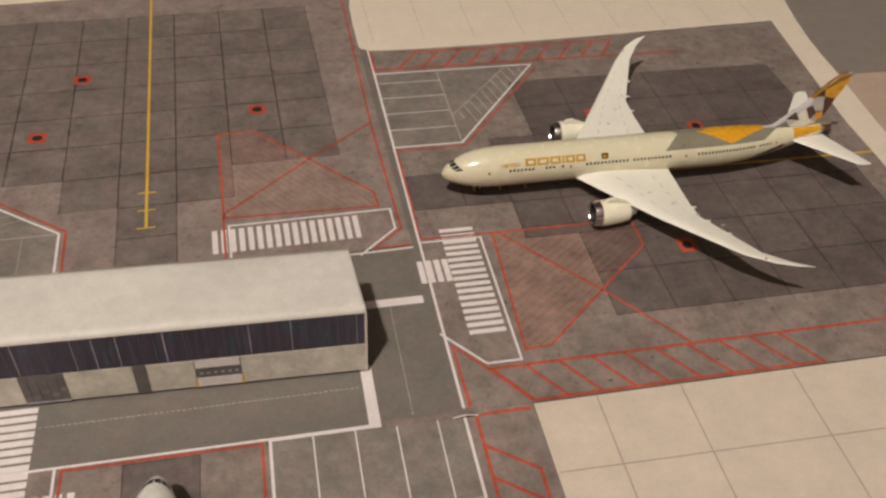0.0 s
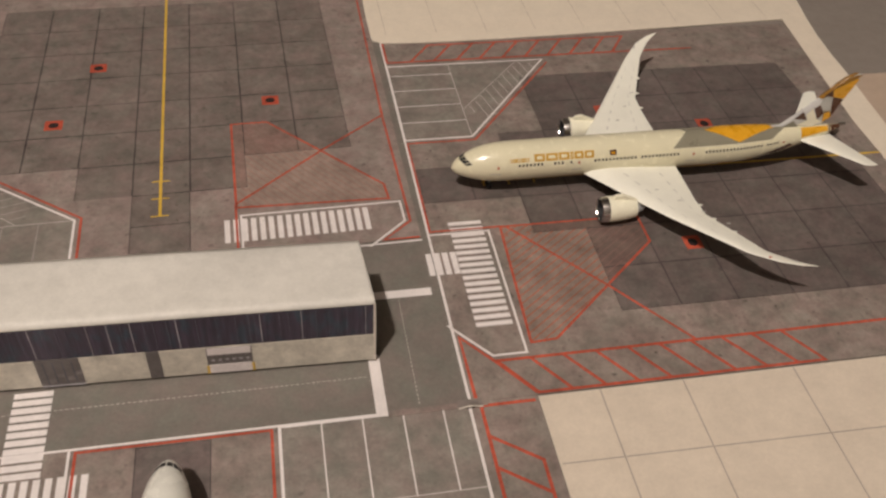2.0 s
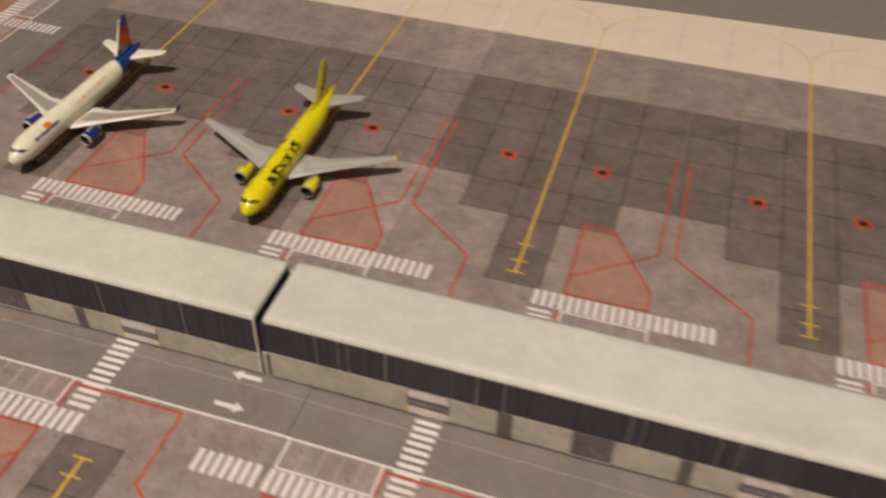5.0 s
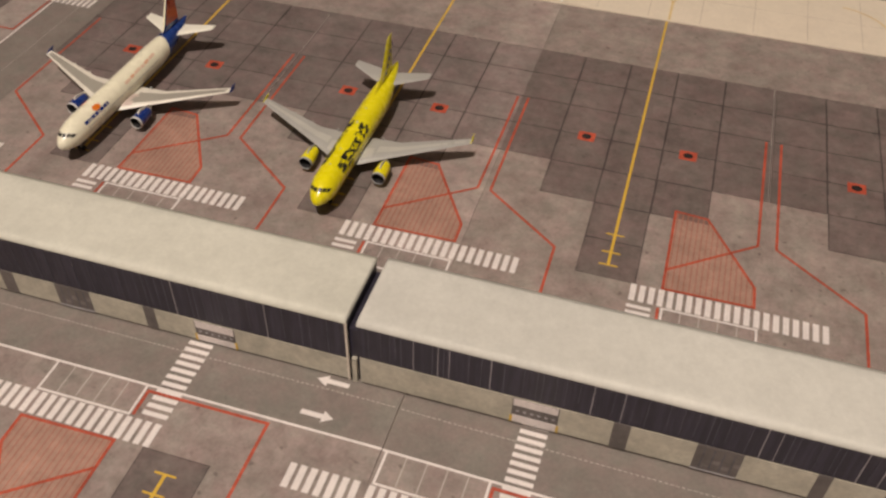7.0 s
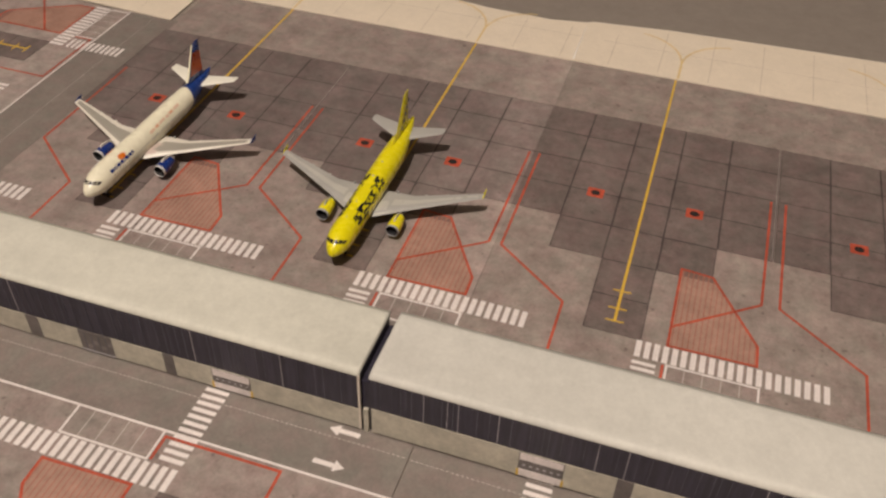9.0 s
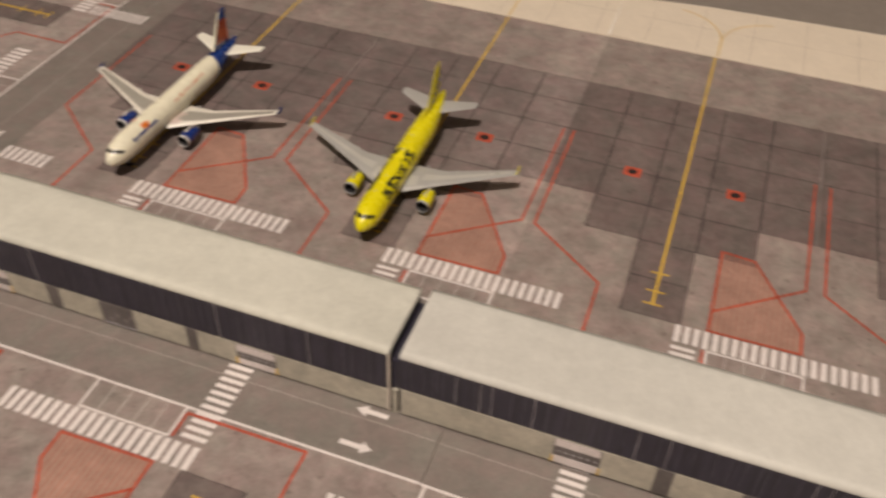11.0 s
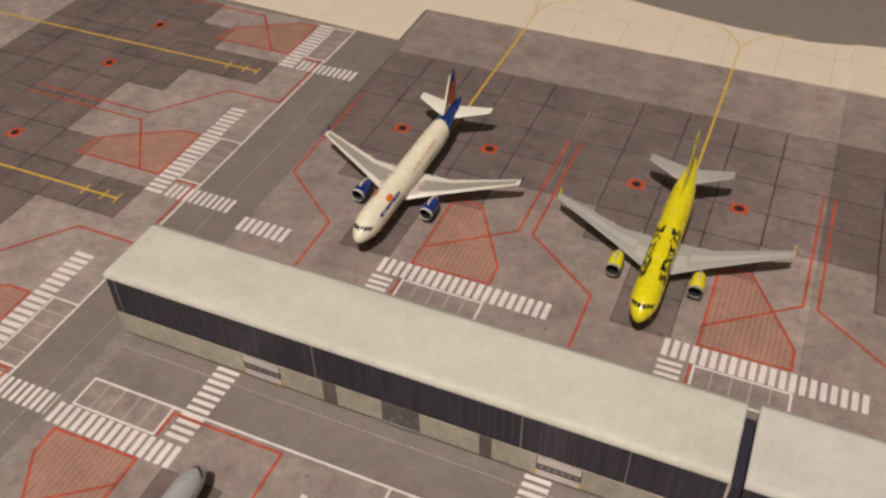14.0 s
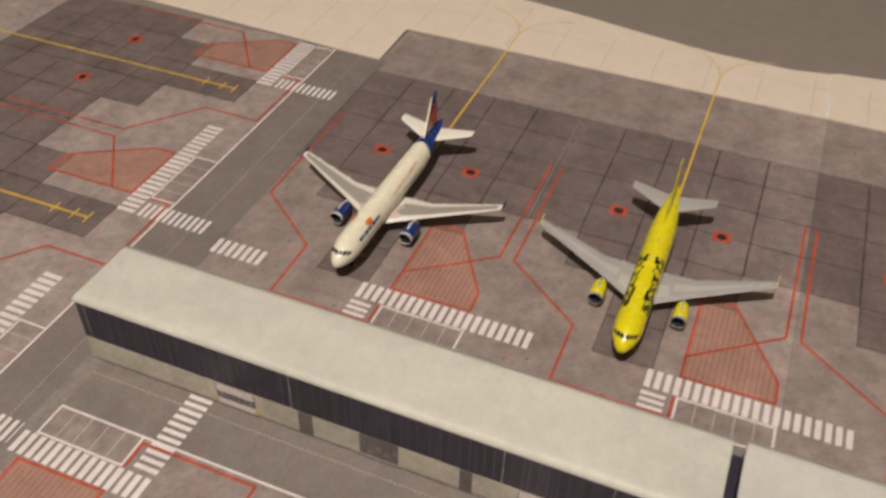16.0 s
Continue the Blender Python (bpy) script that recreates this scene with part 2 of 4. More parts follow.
def part(name, bm, mat, parent, label="", smooth=False, m=None, crease=0.7):
    if smooth:
        for e in bm.edges:
            if len(e.link_faces) == 2 and e.calc_face_angle(0.0) > crease:
                e.smooth = False
    me = bpy.data.meshes.new(name)
    bm.to_mesh(me)
    bm.free()
    me.materials.append(mat)
    if smooth:
        for p in me.polygons:
            p.use_smooth = True
    return link(name, me, parent, m, label)


def box_mesh(name, x0, x1, y0, y1, z0, z1, mat, bevel=0.0):
    bm = bmesh.new()
    bmesh.ops.create_cube(bm, size=1.0)
    for v in bm.verts:
        v.co = ((x0 + x1) / 2 + v.co.x * (x1 - x0), (y0 + y1) / 2 + v.co.y * (y1 - y0), (z0 + z1) / 2 + v.co.z * (z1 - z0))
    if bevel:
        bmesh.ops.bevel(bm, geom=bm.edges[:], offset=bevel, segments=2, affect="EDGES")
    me = bpy.data.meshes.new(name)
    bm.to_mesh(me)
    bm.free()
    me.materials.append(mat)
    return me


def flat(name, polys, z, mat):
    """Flat printed polygons, in millimetres."""
    verts, faces = [], []
    for p in polys:
        faces.append(list(range(len(verts), len(verts) + len(p))))
        verts += [(u * MM, v * MM, z) for u, v in p]
    me = mesh_of(name, verts, faces, mat)
    bm = bmesh.new()
    bm.from_mesh(me)
    for f in bm.faces:
        f.normal_update()
        if f.normal.z < 0:
            f.normal_flip()
    bm.to_mesh(me)
    bm.free()
    return me


def rect(u0, u1, v0, v1):
    return [(u0, v0), (u1, v0), (u1, v1), (u0, v1)]


def worn_rect(u0, u1, v0, v1, seed, amount=0.11):
    """A rectangle whose sides wander a little, as drawn joints do."""
    r = random.Random(seed * 31 + round((v1 - v0) * 10))
    pts = []
    for (ax, ay), (bx, by) in (((u0, v0), (u1, v0)), ((u1, v0), (u1, v1)), ((u1, v1), (u0, v1)), ((u0, v1), (u0, v0))):
        for k in range(4):
            pts.append((ax + (bx - ax) * k / 4 + r.uniform(-amount, amount), ay + (by - ay) * k / 4 + r.uniform(-amount, amount)))
    return pts


def ribbon(points, width, closed=False):
    """A drawn line as mitred quads, in millimetres."""
    pts = [Vector(p) for p in points]
    n = len(pts)
    left, right = [], []
    for i, p in enumerate(pts):
        a = pts[i - 1] if i or closed else None
        b = pts[(i + 1) % n] if i < n - 1 or closed else None
        d1 = (p - a).normalized() if a is not None else None
        d2 = (b - p).normalized() if b is not None else None
        d = ((d1 or d2) + (d2 or d1)).normalized()
        w = width / 2 / max(0.5, d.dot(d1 or d2))
        nrm = Vector((-d.y, d.x))
        left.append(p + nrm * w)
        right.append(p - nrm * w)
    out = []
    for i in range(n if closed else n - 1):
        j = (i + 1) % n
        out.append([tuple(left[i]), tuple(right[i]), tuple(right[j]), tuple(left[j])])
    return out


def hatch(poly, direction, pitch, width):
    """Parallel lines inside a convex polygon."""
    d = Vector(direction).normalized()
    nrm = Vector((-d.y, d.x))
    pts = [Vector(p) for p in poly]
    lo, hi = min(p.dot(nrm) for p in pts), max(p.dot(nrm) for p in pts)
    out, k = [], lo + pitch / 2
    while k < hi:
        cut = []
        for i, a in enumerate(pts):
            b = pts[(i + 1) % len(pts)]
            fa, fb = a.dot(nrm) - k, b.dot(nrm) - k
            if fa * fb < 0:
                cut.append(a + (b - a) * (fa / (fa - fb)))
        if len(cut) == 2 and (cut[1] - cut[0]).length > 0.8:
            out += ribbon([cut[0], cut[1]], width)
        k += pitch
    return out


# heights of the printed layers over the sheet
Z1, Z2, Z3, Z4, Z5 = 0.00003, 0.00006, 0.00009, 0.00012, 0.00015


def sheet(name, outline, top, mat, label, category="printed mat", thick=0.0002):
    """A sheet of printed paper: outline in millimetres, top height in metres."""
    bm = bmesh.new()
    vs = [bm.verts.new((u * MM, v * MM, 0.0)) for u, v in outline]
    f = bm.faces.new(vs)
    f.normal_update()
    if f.normal.z < 0:
        f.normal_flip()
    ext = bmesh.ops.extrude_face_region(bm, geom=[f])
    for v in [e for e in ext["geom"] if isinstance(e, bmesh.types.BMVert)]:
        v.co.z -= thick
    bmesh.ops.recalc_face_normals(bm, faces=bm.faces[:])
    me = bpy.data.meshes.new(name)
    bm.to_mesh(me)
    bm.free()
    me.materials.append(mat)
    ob = new(name, me)
    ob.location.z = top
    return tagged(ob, label, category)


# ---------------------------------------------------------------- stand for narrow-body aircraft (drawn once, printed many times)
def narrow_stand(slab_paint):
    """Printed things of one stand: (part name, mesh, local pose). u across, v away from the terminal; the stop bar lies at 0, 0."""
    out = []

    def add(name, polys, z, mat):
        out.append((name, flat(name, polys, z, mat), Matrix()))

    rows = [127.0, 108.0, 89.0, 70.0, 51.0]
    columns = [(-50, -30, 51.0), (-30, -10, 31.5), (-10, 10, -5.0), (10, 30, 31.5), (30, 50, 51.0)]
    add("slab_joints", [rect(a, b, low, 127.0) for a, b, low in columns], Z1, JOINT)
    slabs = {}
    for a, b, low in columns:
        edges = rows + [e for e in (31.5, 13.0, -5.0) if e >= low]
        for top, bottom in zip(edges, edges[1:]):
            h = round(top - bottom, 2)
            key = (h, (len(out) * 7) % 4)
            if key not in slabs:
                slabs[key] = flat("slab", [worn_rect(-9.67, 9.67, -h / 2 + 0.28, h / 2 - 0.28, key[1])], Z2, slab_paint)
            out.append(("slab", slabs[key], pose((a + b) / 2 * MM, (top + bottom) / 2 * MM, 0)))
    add("lead_in_line", ribbon([(0, 1), (0, 170)], 1.0), Z4, YELLOW_INK)
    for v in (1.0, 7.2, 16.3):
        add("stop_bar", [rect(-3.2, 3.2, v - 0.32, v + 0.32)], Z5, YELLOW_INK)
    for u in (-19.6, 19.6):
        add("hydrant_mark", [rect(u - 3.3, u + 3.3, 66.6, 72.4)], Z4, RED_INK)
        add("hydrant_cover", [[(u + 1.9 * math.cos(a), 69.5 + 1.7 * math.sin(a)) for a in [k * math.pi / 8 for k in range(16)]]], Z5, BLACK_INK)
    poly = [(18.7, 35.5), (30.0, 34.5), (47.4, 5.0), (47.6, -4.0), (18.7, -4.5)]
    add("no_parking_patch", [poly], Z3, RED_WASH)
    add("patch_top", [[(18.9, 31.6), (18.9, 35.2), (29.8, 34.3), (31.0, 31.6)]], (Z3 + Z4) / 2, SLAB_RED)
    out.append(("hatching", flat("hatching", hatch(poly, (0.0, 1.0), 1.8, 0.4), Z4, RED_HATCH), Matrix()))
    add("patch_outline", ribbon(poly, 0.9, True), Z5, RED_INK)
    add("red_line", ribbon([(18.5, 4.5), (47.5, 26.0), (48.0, 88.0)], 0.9), Z5, RED_INK)
    add("red_line", ribbon([(-47.0, 88.0), (-47.0, 26.0), (-18.8, 4.0), (-18.8, -22.0), (18.3, -22.0), (18.3, -13.5)], 0.9), Z5, RED_INK)
    add("fold_line", ribbon([(50.2, 51.5), (50.2, 126.5)], 0.4), Z3, JOINT)
    add("fold_line", ribbon([(49.9, 51.5), (49.9, 126.5)], 0.24), Z4, FOLD_INK)
    bar = flat("crosswalk_stripe", [rect(-0.95, 0.95, -3.8, 3.8)], Z5, WHITE_INK)
    for i in range(21):
        out.append(("crosswalk_stripe", bar, pose((9.6 + i * 3.0) * MM, -8.9 * MM, 0)))
    bar2 = flat("crosswalk_stripe", [rect(-3.9, 3.9, -0.75, 0.75)], Z5, WHITE_INK)
    for i in range(12):
        out.append(("crosswalk_stripe", bar2, pose(12.3 * MM, (-15.2 - i * 2.68) * MM, 0)))
    add("bay_outline", ribbon([(19.5, -24.0), (19.5, -13.4), (48.8, -13.4), (48.8, -24.0)], 0.75), Z4, WHITE_INK)
    for k in range(1, 5):
        add("bay_line", ribbon([(19.5 + k * 5.86, -23.6), (19.5 + k * 5.86, -13.6)], 0.4), Z3, PALE_INK)
    add("bay_ground", [rect(19.5, 48.8, -24.0, -13.4)], Z1, APRON)
    return out


def road_strip(mat_ob, length, m, dashes=True, far=-54.0):
    """The service road along a row of narrow stands: carriageway, edge line and dashed middle line."""
    a, b = length
    link("carriageway", flat("carriageway", [rect(a, b, far, -23.9)], Z1, ROAD), mat_ob, m)
    link("road_edge_line", flat("road_edge_line", ribbon([(a, -23.9), (b, -23.9)], 0.8), Z3, WHITE_INK), mat_ob, m)
    if dashes:
        dash = flat("dash", [rect(-0.45, 0.45, -0.15, 0.15)], Z3, PALE_INK)
        k = a + 1.5
        while k < b:
            link("dash", dash, mat_ob, m @ pose(k * MM, -38.2 * MM, 0))
            k += 1.55


NARROW = narrow_stand(SLAB)
NARROW_SHEEN = narrow_stand(SLAB_SHEEN)
NARROW_DARK = narrow_stand(SLAB_DARK)


def print_stand(design, mat_ob, m, skip=(), only=None, bounds=None):
    """Print a stand on a mat; pieces past the bounds (x0, x1, y0, y1 in millimetres) are cut off."""
    for name, mesh, local in design:
        if name in skip or (only and name not in only):
            continue
        p = (m @ local).translation / MM
        if bounds and name == "crosswalk_stripe" and not (bounds[0] < p.x < bounds[1] and bounds[2] < p.y < bounds[3]):
            continue
        ob = link(name, mesh, mat_ob, m @ local)
        if name in ("hatching", "field_hatching", "slab_joints"):
            tagged(ob, kind="stuff")


# ---------------------------------------------------------------- stand for wide-body aircraft
def wide_stand(wash, stripe, slab_paint, red_slab):
    out = []

    def add(name, polys, z, mat):
        out.append((name, flat(name, polys, z, mat), Matrix()))

    columns = [(-71, -50.5, 32.0), (-50.5, -30, 32.0), (-30, -10, 13.0), (-10, 10.5, -24.0), (10.5, 31, 12.5), (31, 51.5, 32.0), (51.5, 72, 32.0)]
    rows = [155.5, 135.0, 114.5, 94.0, 73.5, 53.0, 32.0]
    add("slab_joints", [rect(a, b, low, 155.5) for a, b, low in columns], Z1, JOINT)
    slabs = {}
    for a, b, low in columns:
        edges = rows + [e for e in (12.7, -4.5, -24.0) if e >= low - 0.5]
        for top, bottom in zip(edges, edges[1:]):
            key = (round(b - a, 2), round(top - bottom, 2), (len(out) * 7) % 4)
            if key not in slabs:
                slabs[key] = flat("slab", [worn_rect(-key[0] / 2 + 0.29, key[0] / 2 - 0.29, -key[1] / 2 + 0.27, key[1] / 2 - 0.27, key[2])], Z2, slab_paint)
            out.append(("slab", slabs[key], pose((a + b) / 2 * MM, (top + bottom) / 2 * MM, 0)))
    add("lead_in_line", ribbon([(0, 0), (0, 176)], 1.05), Z4, YELLOW_INK)
    for v in (0.3, 10.0, 20.0):
        add("stop_bar", [rect(-3.1, 3.1, v - 0.32, v + 0.32)], Z5, YELLOW_INK)
    for u, v in ((-41.5, 61.4), (-27.3, 102.0), (43.0, 68.4)):
        add("hydrant_mark", [rect(u - 3.4, u + 3.4, v - 3.2, v + 3.2)], Z4, RED_INK)
        add("hydrant_cover", [[(u + 2.0 * math.cos(a), v + 1.8 * math.sin(a)) for a in [k * math.pi / 8 for k in range(16)]]], Z5, BLACK_INK)
    poly = [(26.5, 53.0), (40.5, 53.0), (81.0, 7.0), (81.5, -1.5), (26.5, 1.0)]
    add("no_parking_patch", [poly], Z1 * 0.5, wash)
    for over in ([(26.5, 53.0), (30.8, 53.0), (30.8, 12.7), (26.5, 12.7)], [(31.2, 52.9), (40.5, 52.9), (51.3, 40.6), (51.3, 32.2), (31.2, 32.2)], [(51.7, 40.1), (58.7, 32.2), (51.7, 32.2)]):
        add("reddened_slab", [over], Z3, red_slab)
    for area, ink, wide in (([(26.5, 1.0), (26.5, 12.5), (31.0, 12.5), (31.0, 0.8)], stripe, 0.5), ([(31.0, 0.8), (31.0, 31.8), (59.0, 31.8), (81.0, 7.0), (81.5, -1.5)], stripe, 0.5), ([(31.2, 52.9), (40.5, 52.9), (58.7, 32.2), (31.2, 32.2)], SLAB_RED, 0.35)):
        out.append(("hatching", flat("hatching", hatch(area, (0.60, -0.80), 2.5, wide), Z4, ink), Matrix()))
    add("patch_outline", ribbon(poly, 0.8, True), Z5, RED_INK)
    add("red_line", ribbon([(26.5, 3.0), (60.2, 31.0), (87.0, 51.5)], 0.8), Z5, RED_INK)
    add("red_line", ribbon([(26.3, 2.0), (26.3, -24.6), (-26.6, -24.6), (-26.6, 3.0), (-81.5, 47.6)], 0.8), Z5, RED_INK)
    # white outline round the crossing
    add("white_outline", ribbon([(28.0, -25.5), (28.0, -3.6), (85.2, -3.8), (85.2, -14.7), (71.0, -26.6)], 0.8), Z5, WHITE_INK)
    add("border_line", ribbon([(101.8, -23.4), (76.5, -23.8), (87.4, -14.7), (101.0, -4.5)], 1.0), Z4, RED_INK)
    bar = flat("crosswalk_stripe", [rect(-0.95, 0.95, -6.0, 6.0)], Z4, WHITE_INK)
    for i in range(17):
        out.append(("crosswalk_stripe", bar, pose((23.0 + i * 3.06) * MM, -11.4 * MM, 0)))
    # parking field with a slanted end
    field = [(-28.8, -25.3), (-28.8, 2.2), (-84.0, 45.8), (-84.0, -25.3)]
    add("field_ground", [field], Z1, printed("printed_field_grey", (0.222, 0.195, 0.172), specks=0.25))
    add("field_outline", ribbon(field, 0.9, True), Z5, WHITE_INK)
    add("field_line", ribbon([(-84.0, 2.2), (-29.2, 2.2)], 0.45), Z4, PALE_INK)
    for k in range(1, 5):
        add("field_line", ribbon([(-28.8 - k * 11.8, -25.3), (-28.8 - k * 11.8, 2.2)], 0.42), Z4, WHITE_INK if slab_paint is SLAB_C else FAINT_INK)
    add("field_line", ribbon([(-48.5, 2.6), (-83.0, 33.0)], 0.4), Z4, PALE_INK)
    band = [(-48.5, 4.0), (-40.0, 12.0), (-80.0, 43.0), (-83.0, 34.0)]
    add("field_hatching", hatch(band, (1.0, 0.25), 4.0, 0.4), Z3, PALE_INK if slab_paint is SLAB_C else FAINT_INK)
    # hatched strips on both sides
    for s, v0 in ((1, -14.7), (-1, -25.0)):
        inner, outer = s * 87.4, s * 101.0
        line, lines = ("border_line", "border_hatch_line") if s > 0 else ("strip_line", "strip_hatch_line")
        add(line, ribbon([(inner, v0 if s > 0 else -25.0), (inner, 120.0)], 1.0), Z4, RED_INK)
        add(line, ribbon([(outer, -4.5), (outer, 90.0), (inner, 81.0)], 1.0), Z4, RED_INK)
        if s < 0:
            add(line, ribbon([(inner, -24.6), (outer - 3.0, -24.6)], 1.0), Z4, RED_INK)
        for k in range(9):
            v = -14.0 + k * 10.6
            add(lines, ribbon([(inner, v), (outer, v + 10.0)], 1.0), Z3, RED_INK)
    return out


WIDE = wide_stand(printed("printed_red_wash", (0.245, 0.191, 0.158)), printed("printed_thin_rust_line", (0.34, 0.125, 0.085), blotch=0.3), SLAB_C, SLAB_C_RED)
WIDE_FADED = wide_stand(printed("printed_faded_red_wash", (0.288, 0.219, 0.184)), printed("printed_faded_rust_line", (0.285, 0.178, 0.142), blotch=0.2), SLAB_C_PALE, printed("printed_faded_reddened_slab", (0.222, 0.150, 0.128), specks=0.3))

# ---------------------------------------------------------------- room and table
tagged(link("tabletop", box_mesh("tabletop", -1.7, 1.7, -1.7, 1.4, -0.03, -0.0004, TABLE)), "smooth grey tabletop under the paper mats", "table", kind="structure")
for name, b in (("ceiling", (-1.7, 1.7, -1.7, 1.4, 1.65, 1.70)), ("wall_north", (-1.7, 1.7, 1.4, 1.5, -0.03, 1.65)), ("wall_south", (-1.7, 1.7, -1.8, -1.7, -0.03, 1.65)), ("wall_east", (1.7, 1.8, -1.7, 1.4, -0.03, 1.65)), ("wall_west", (-1.8, -1.7, -1.7, 1.4, -0.03, 1.65))):
    tagged(link(name, box_mesh(name, *b, ROOM)), "plain painted room surface", name.split("_")[0], kind="structure")

# ---------------------------------------------------------------- printed paper mats
GROUP = "printed airport mats"


def mat(outline, top, paint, label):
    return tagged(sheet("airport_mat", outline, top, paint, label), group=GROUP)


# behind the terminal: two sheets with two narrow stands each
for x0, label in ((-350.0, "printed paper apron mat carrying two small airliners"), (-150.0, "printed paper apron mat with two empty aircraft stands")):
    m0 = mat(rect(x0, x0 + 199.8, -57.0, 170.0), 0.0, APRON_SHEEN if x0 < -200 else APRON_DARK, label)
    road_strip(m0, (x0, x0 + 200.0), Matrix())
    for x in (x0 - 50.0, x0 + 50.0, x0 + 150.0):
        print_stand(NARROW_SHEEN if x0 < -200 else NARROW_DARK, m0, pose((x - 0.7 if x == -100 else x) * MM, 0, 0), skip=("fold_line",) if x in (-200.0, 0.0) else (), only=("crosswalk_stripe",) if x < x0 else None, bounds=(x0 + 1, x0 + 199, -60, 60))


# the sheet at the far left, turned a quarter
ml = mat(rect(-600.0, -348.5, -330.0, 137.0), 0.0, APRON_PALE, "pale printed paper apron mat turned a quarter with a service road")
quarter = pose(-0.400, -0.0147, 0, 0, 0, 90)
road_strip(ml, (-300.0, 151.5), quarter, True, far=-51.4)
for k in (-2, -1, 0, 1):
    print_stand(NARROW, ml, quarter @ pose(0.1005 * k, 0, 0), bounds=(-600, -350 if k < 0 else -356.5, -320, 136))

# before the terminal: stands that face it
for x0, x1, stops in ((-350.0, -148.0, (-301.0, -199.7)), (-147.8, 57.5, (-97.6, 2.6))):
    mf = mat(rect(x0 - (5.5 if x0 < -200 else 0.0), x1, -330.0, -57.2), 0.0003 if x0 < -200 else 0.0, APRON, "printed paper apron mat with stands facing the terminal")
    if x0 > -200:
        mf.matrix_basis = pose(-0.147, -0.0897, 0, 0, 0, -0.95) @ pose(0.147, 0.0897, 0)
    if x0 < -200:
        link("margin", flat("margin", [rect(x0 - 5.4, x0 - 0.1, -300.0, -57.4)], Z1, printed("printed_pale_road_margin", (0.250, 0.222, 0.204), specks=0.15)), mf)
    half = pose(0, -0.1136, 0, 0, 0, 180)
    road_strip(mf, (-x1, -x0), half)
    for x in (*stops, stops[1] + 100.6):
        print_stand(NARROW, mf, pose(x * MM, -0.1136, 0, 0, 0, 180), only=("crosswalk_stripe",) if x > x1 else None, bounds=(x0 - 4.5 if x0 < -200 else x0 + 1, x1 - 1, -300, -60))
    for x, d in ((-169.0, 1), (34.0, 1)):
        if x0 < x < x1:
            for y, way in ((-72.6, -1), (-84.7, 1)):
                p = [(4.9, 0), (1.6, 2.0), (1.6, 0.8), (-4.9, 0.8), (-4.9, -0.8), (1.6, -0.8), (1.6, -2.0)]
                link("road_arrow", flat("road_arrow", [[(x + way * a, y + b) for a, b in p]], Z4, WHITE_INK), mf)

# wide stand behind the third terminal block, lying slightly askew
mw = mat([(-103.7, -57.0), (66.0, -57.0), (66.0, -24.0), (89.5, -24.0), (93.3, 183.5), (60.0, 181.0), (0.0, 178.0), (-103.7, 175.0)], 0.0006, APRON_WARM, "brownish printed paper apron mat with one large empty stand")
mw.matrix_basis = pose(0.1537, 0.0008, 0.0006, 0, 0, 1.52)
print_stand(WIDE_FADED, mw, Matrix(), skip=("border_line", "border_hatch_line"))
link("carriageway", flat("carriageway", [rect(-103.7, 66.0, -57.0, -26.0)], Z1, ROAD_C), mw)
link("red_line", flat("red_line", ribbon([(91.4, 182.5), (87.3, 51.0), (87.2, -15.0), (76.3, -23.8), (89.0, -24.0)], 0.8), Z5, RED_INK), mw)
link("road_edge_line", flat("road_edge_line", ribbon([(-103.0, -26.2), (89.5, -25.6)], 0.8), Z3, WHITE_INK), mw)

# the same print turned a quarter, under the large airliner
mr = mat([(222.0, -95.9), (251.5, -95.6), (252.0, -94.0), (449.5, -94.0), (449.5, 113.5), (222.0, 113.5)], 0.0003, APRON_C, "printed paper apron mat under the large ivory airliner")
turn = pose(0.2718, 0.0077, 0, 0, 0, -90)
print_stand(WIDE, mr, turn)
link("carriageway", flat("carriageway", [rect(-106.0, 101.5, -49.7, -25.4)], Z1, ROAD_C), mr, turn)
link("road_edge_line", flat("road_edge_line", ribbon([(-105.0, -25.4), (101.5, -25.4)], 0.9), Z3, WHITE_INK), mr, turn)
bar = flat("crosswalk_stripe", [rect(-5.4, 5.4, -1.0, 1.0)], Z5, WHITE_INK)
for k in range(4):
    link("crosswalk_stripe", bar, mr, turn @ pose(0.0428, (-27.2 + 2.85 * k) * MM, 0))
link("stop_line", flat("stop_line", [rect(53.4, 56.8, -48.0, -29.0)], Z4, WHITE_INK), mr, turn)
dash = flat("dash", [rect(-0.45, 0.45, -0.15, 0.15)], Z3, PALE_INK)
for k in range(28):
    link("dash", dash, mr, turn @ pose((58.0 + k * 1.55) * MM, -0.0403, 0))

# a corner of that sheet has come up and shows its white underside
verts, faces = [], []
for i in range(13):
    for j in range(5):
        u, v = i / 12, j / 4
        lift = (math.sin(math.pi * min(1.0, u * 1.05)) ** 2) * (1 - v) ** 2 * 1.3
        verts.append(((242.6 + 7.4 * u) * MM, (-95.6 + 2.6 * v - lift * 0.35) * MM, 0.0003 + Z5 + (0.06 + lift) * MM))
for i in range(12):
    for j in range(4):
        k = i * 5 + j
        faces.append((k, k + 5, k + 6, k + 1))
curl = mesh_of("curled_edge", verts, faces, ROAD, True)
solid = link("curled_edge", curl, mr, label="paper edge curled up at the joint")
solid.location.z = -0.0003
rim_v, rim_f = [], []
for i in range(13):
    x, y, z = verts[i * 5]
    rim_v += [(x, y - 0.1 * MM, z - 0.0003), (x, y - 0.75 * MM, z - 0.0003 + 0.12 * MM)]
for i in range(12):
    rim_f.append((i * 2, i * 2 + 1, i * 2 + 3, i * 2 + 2))
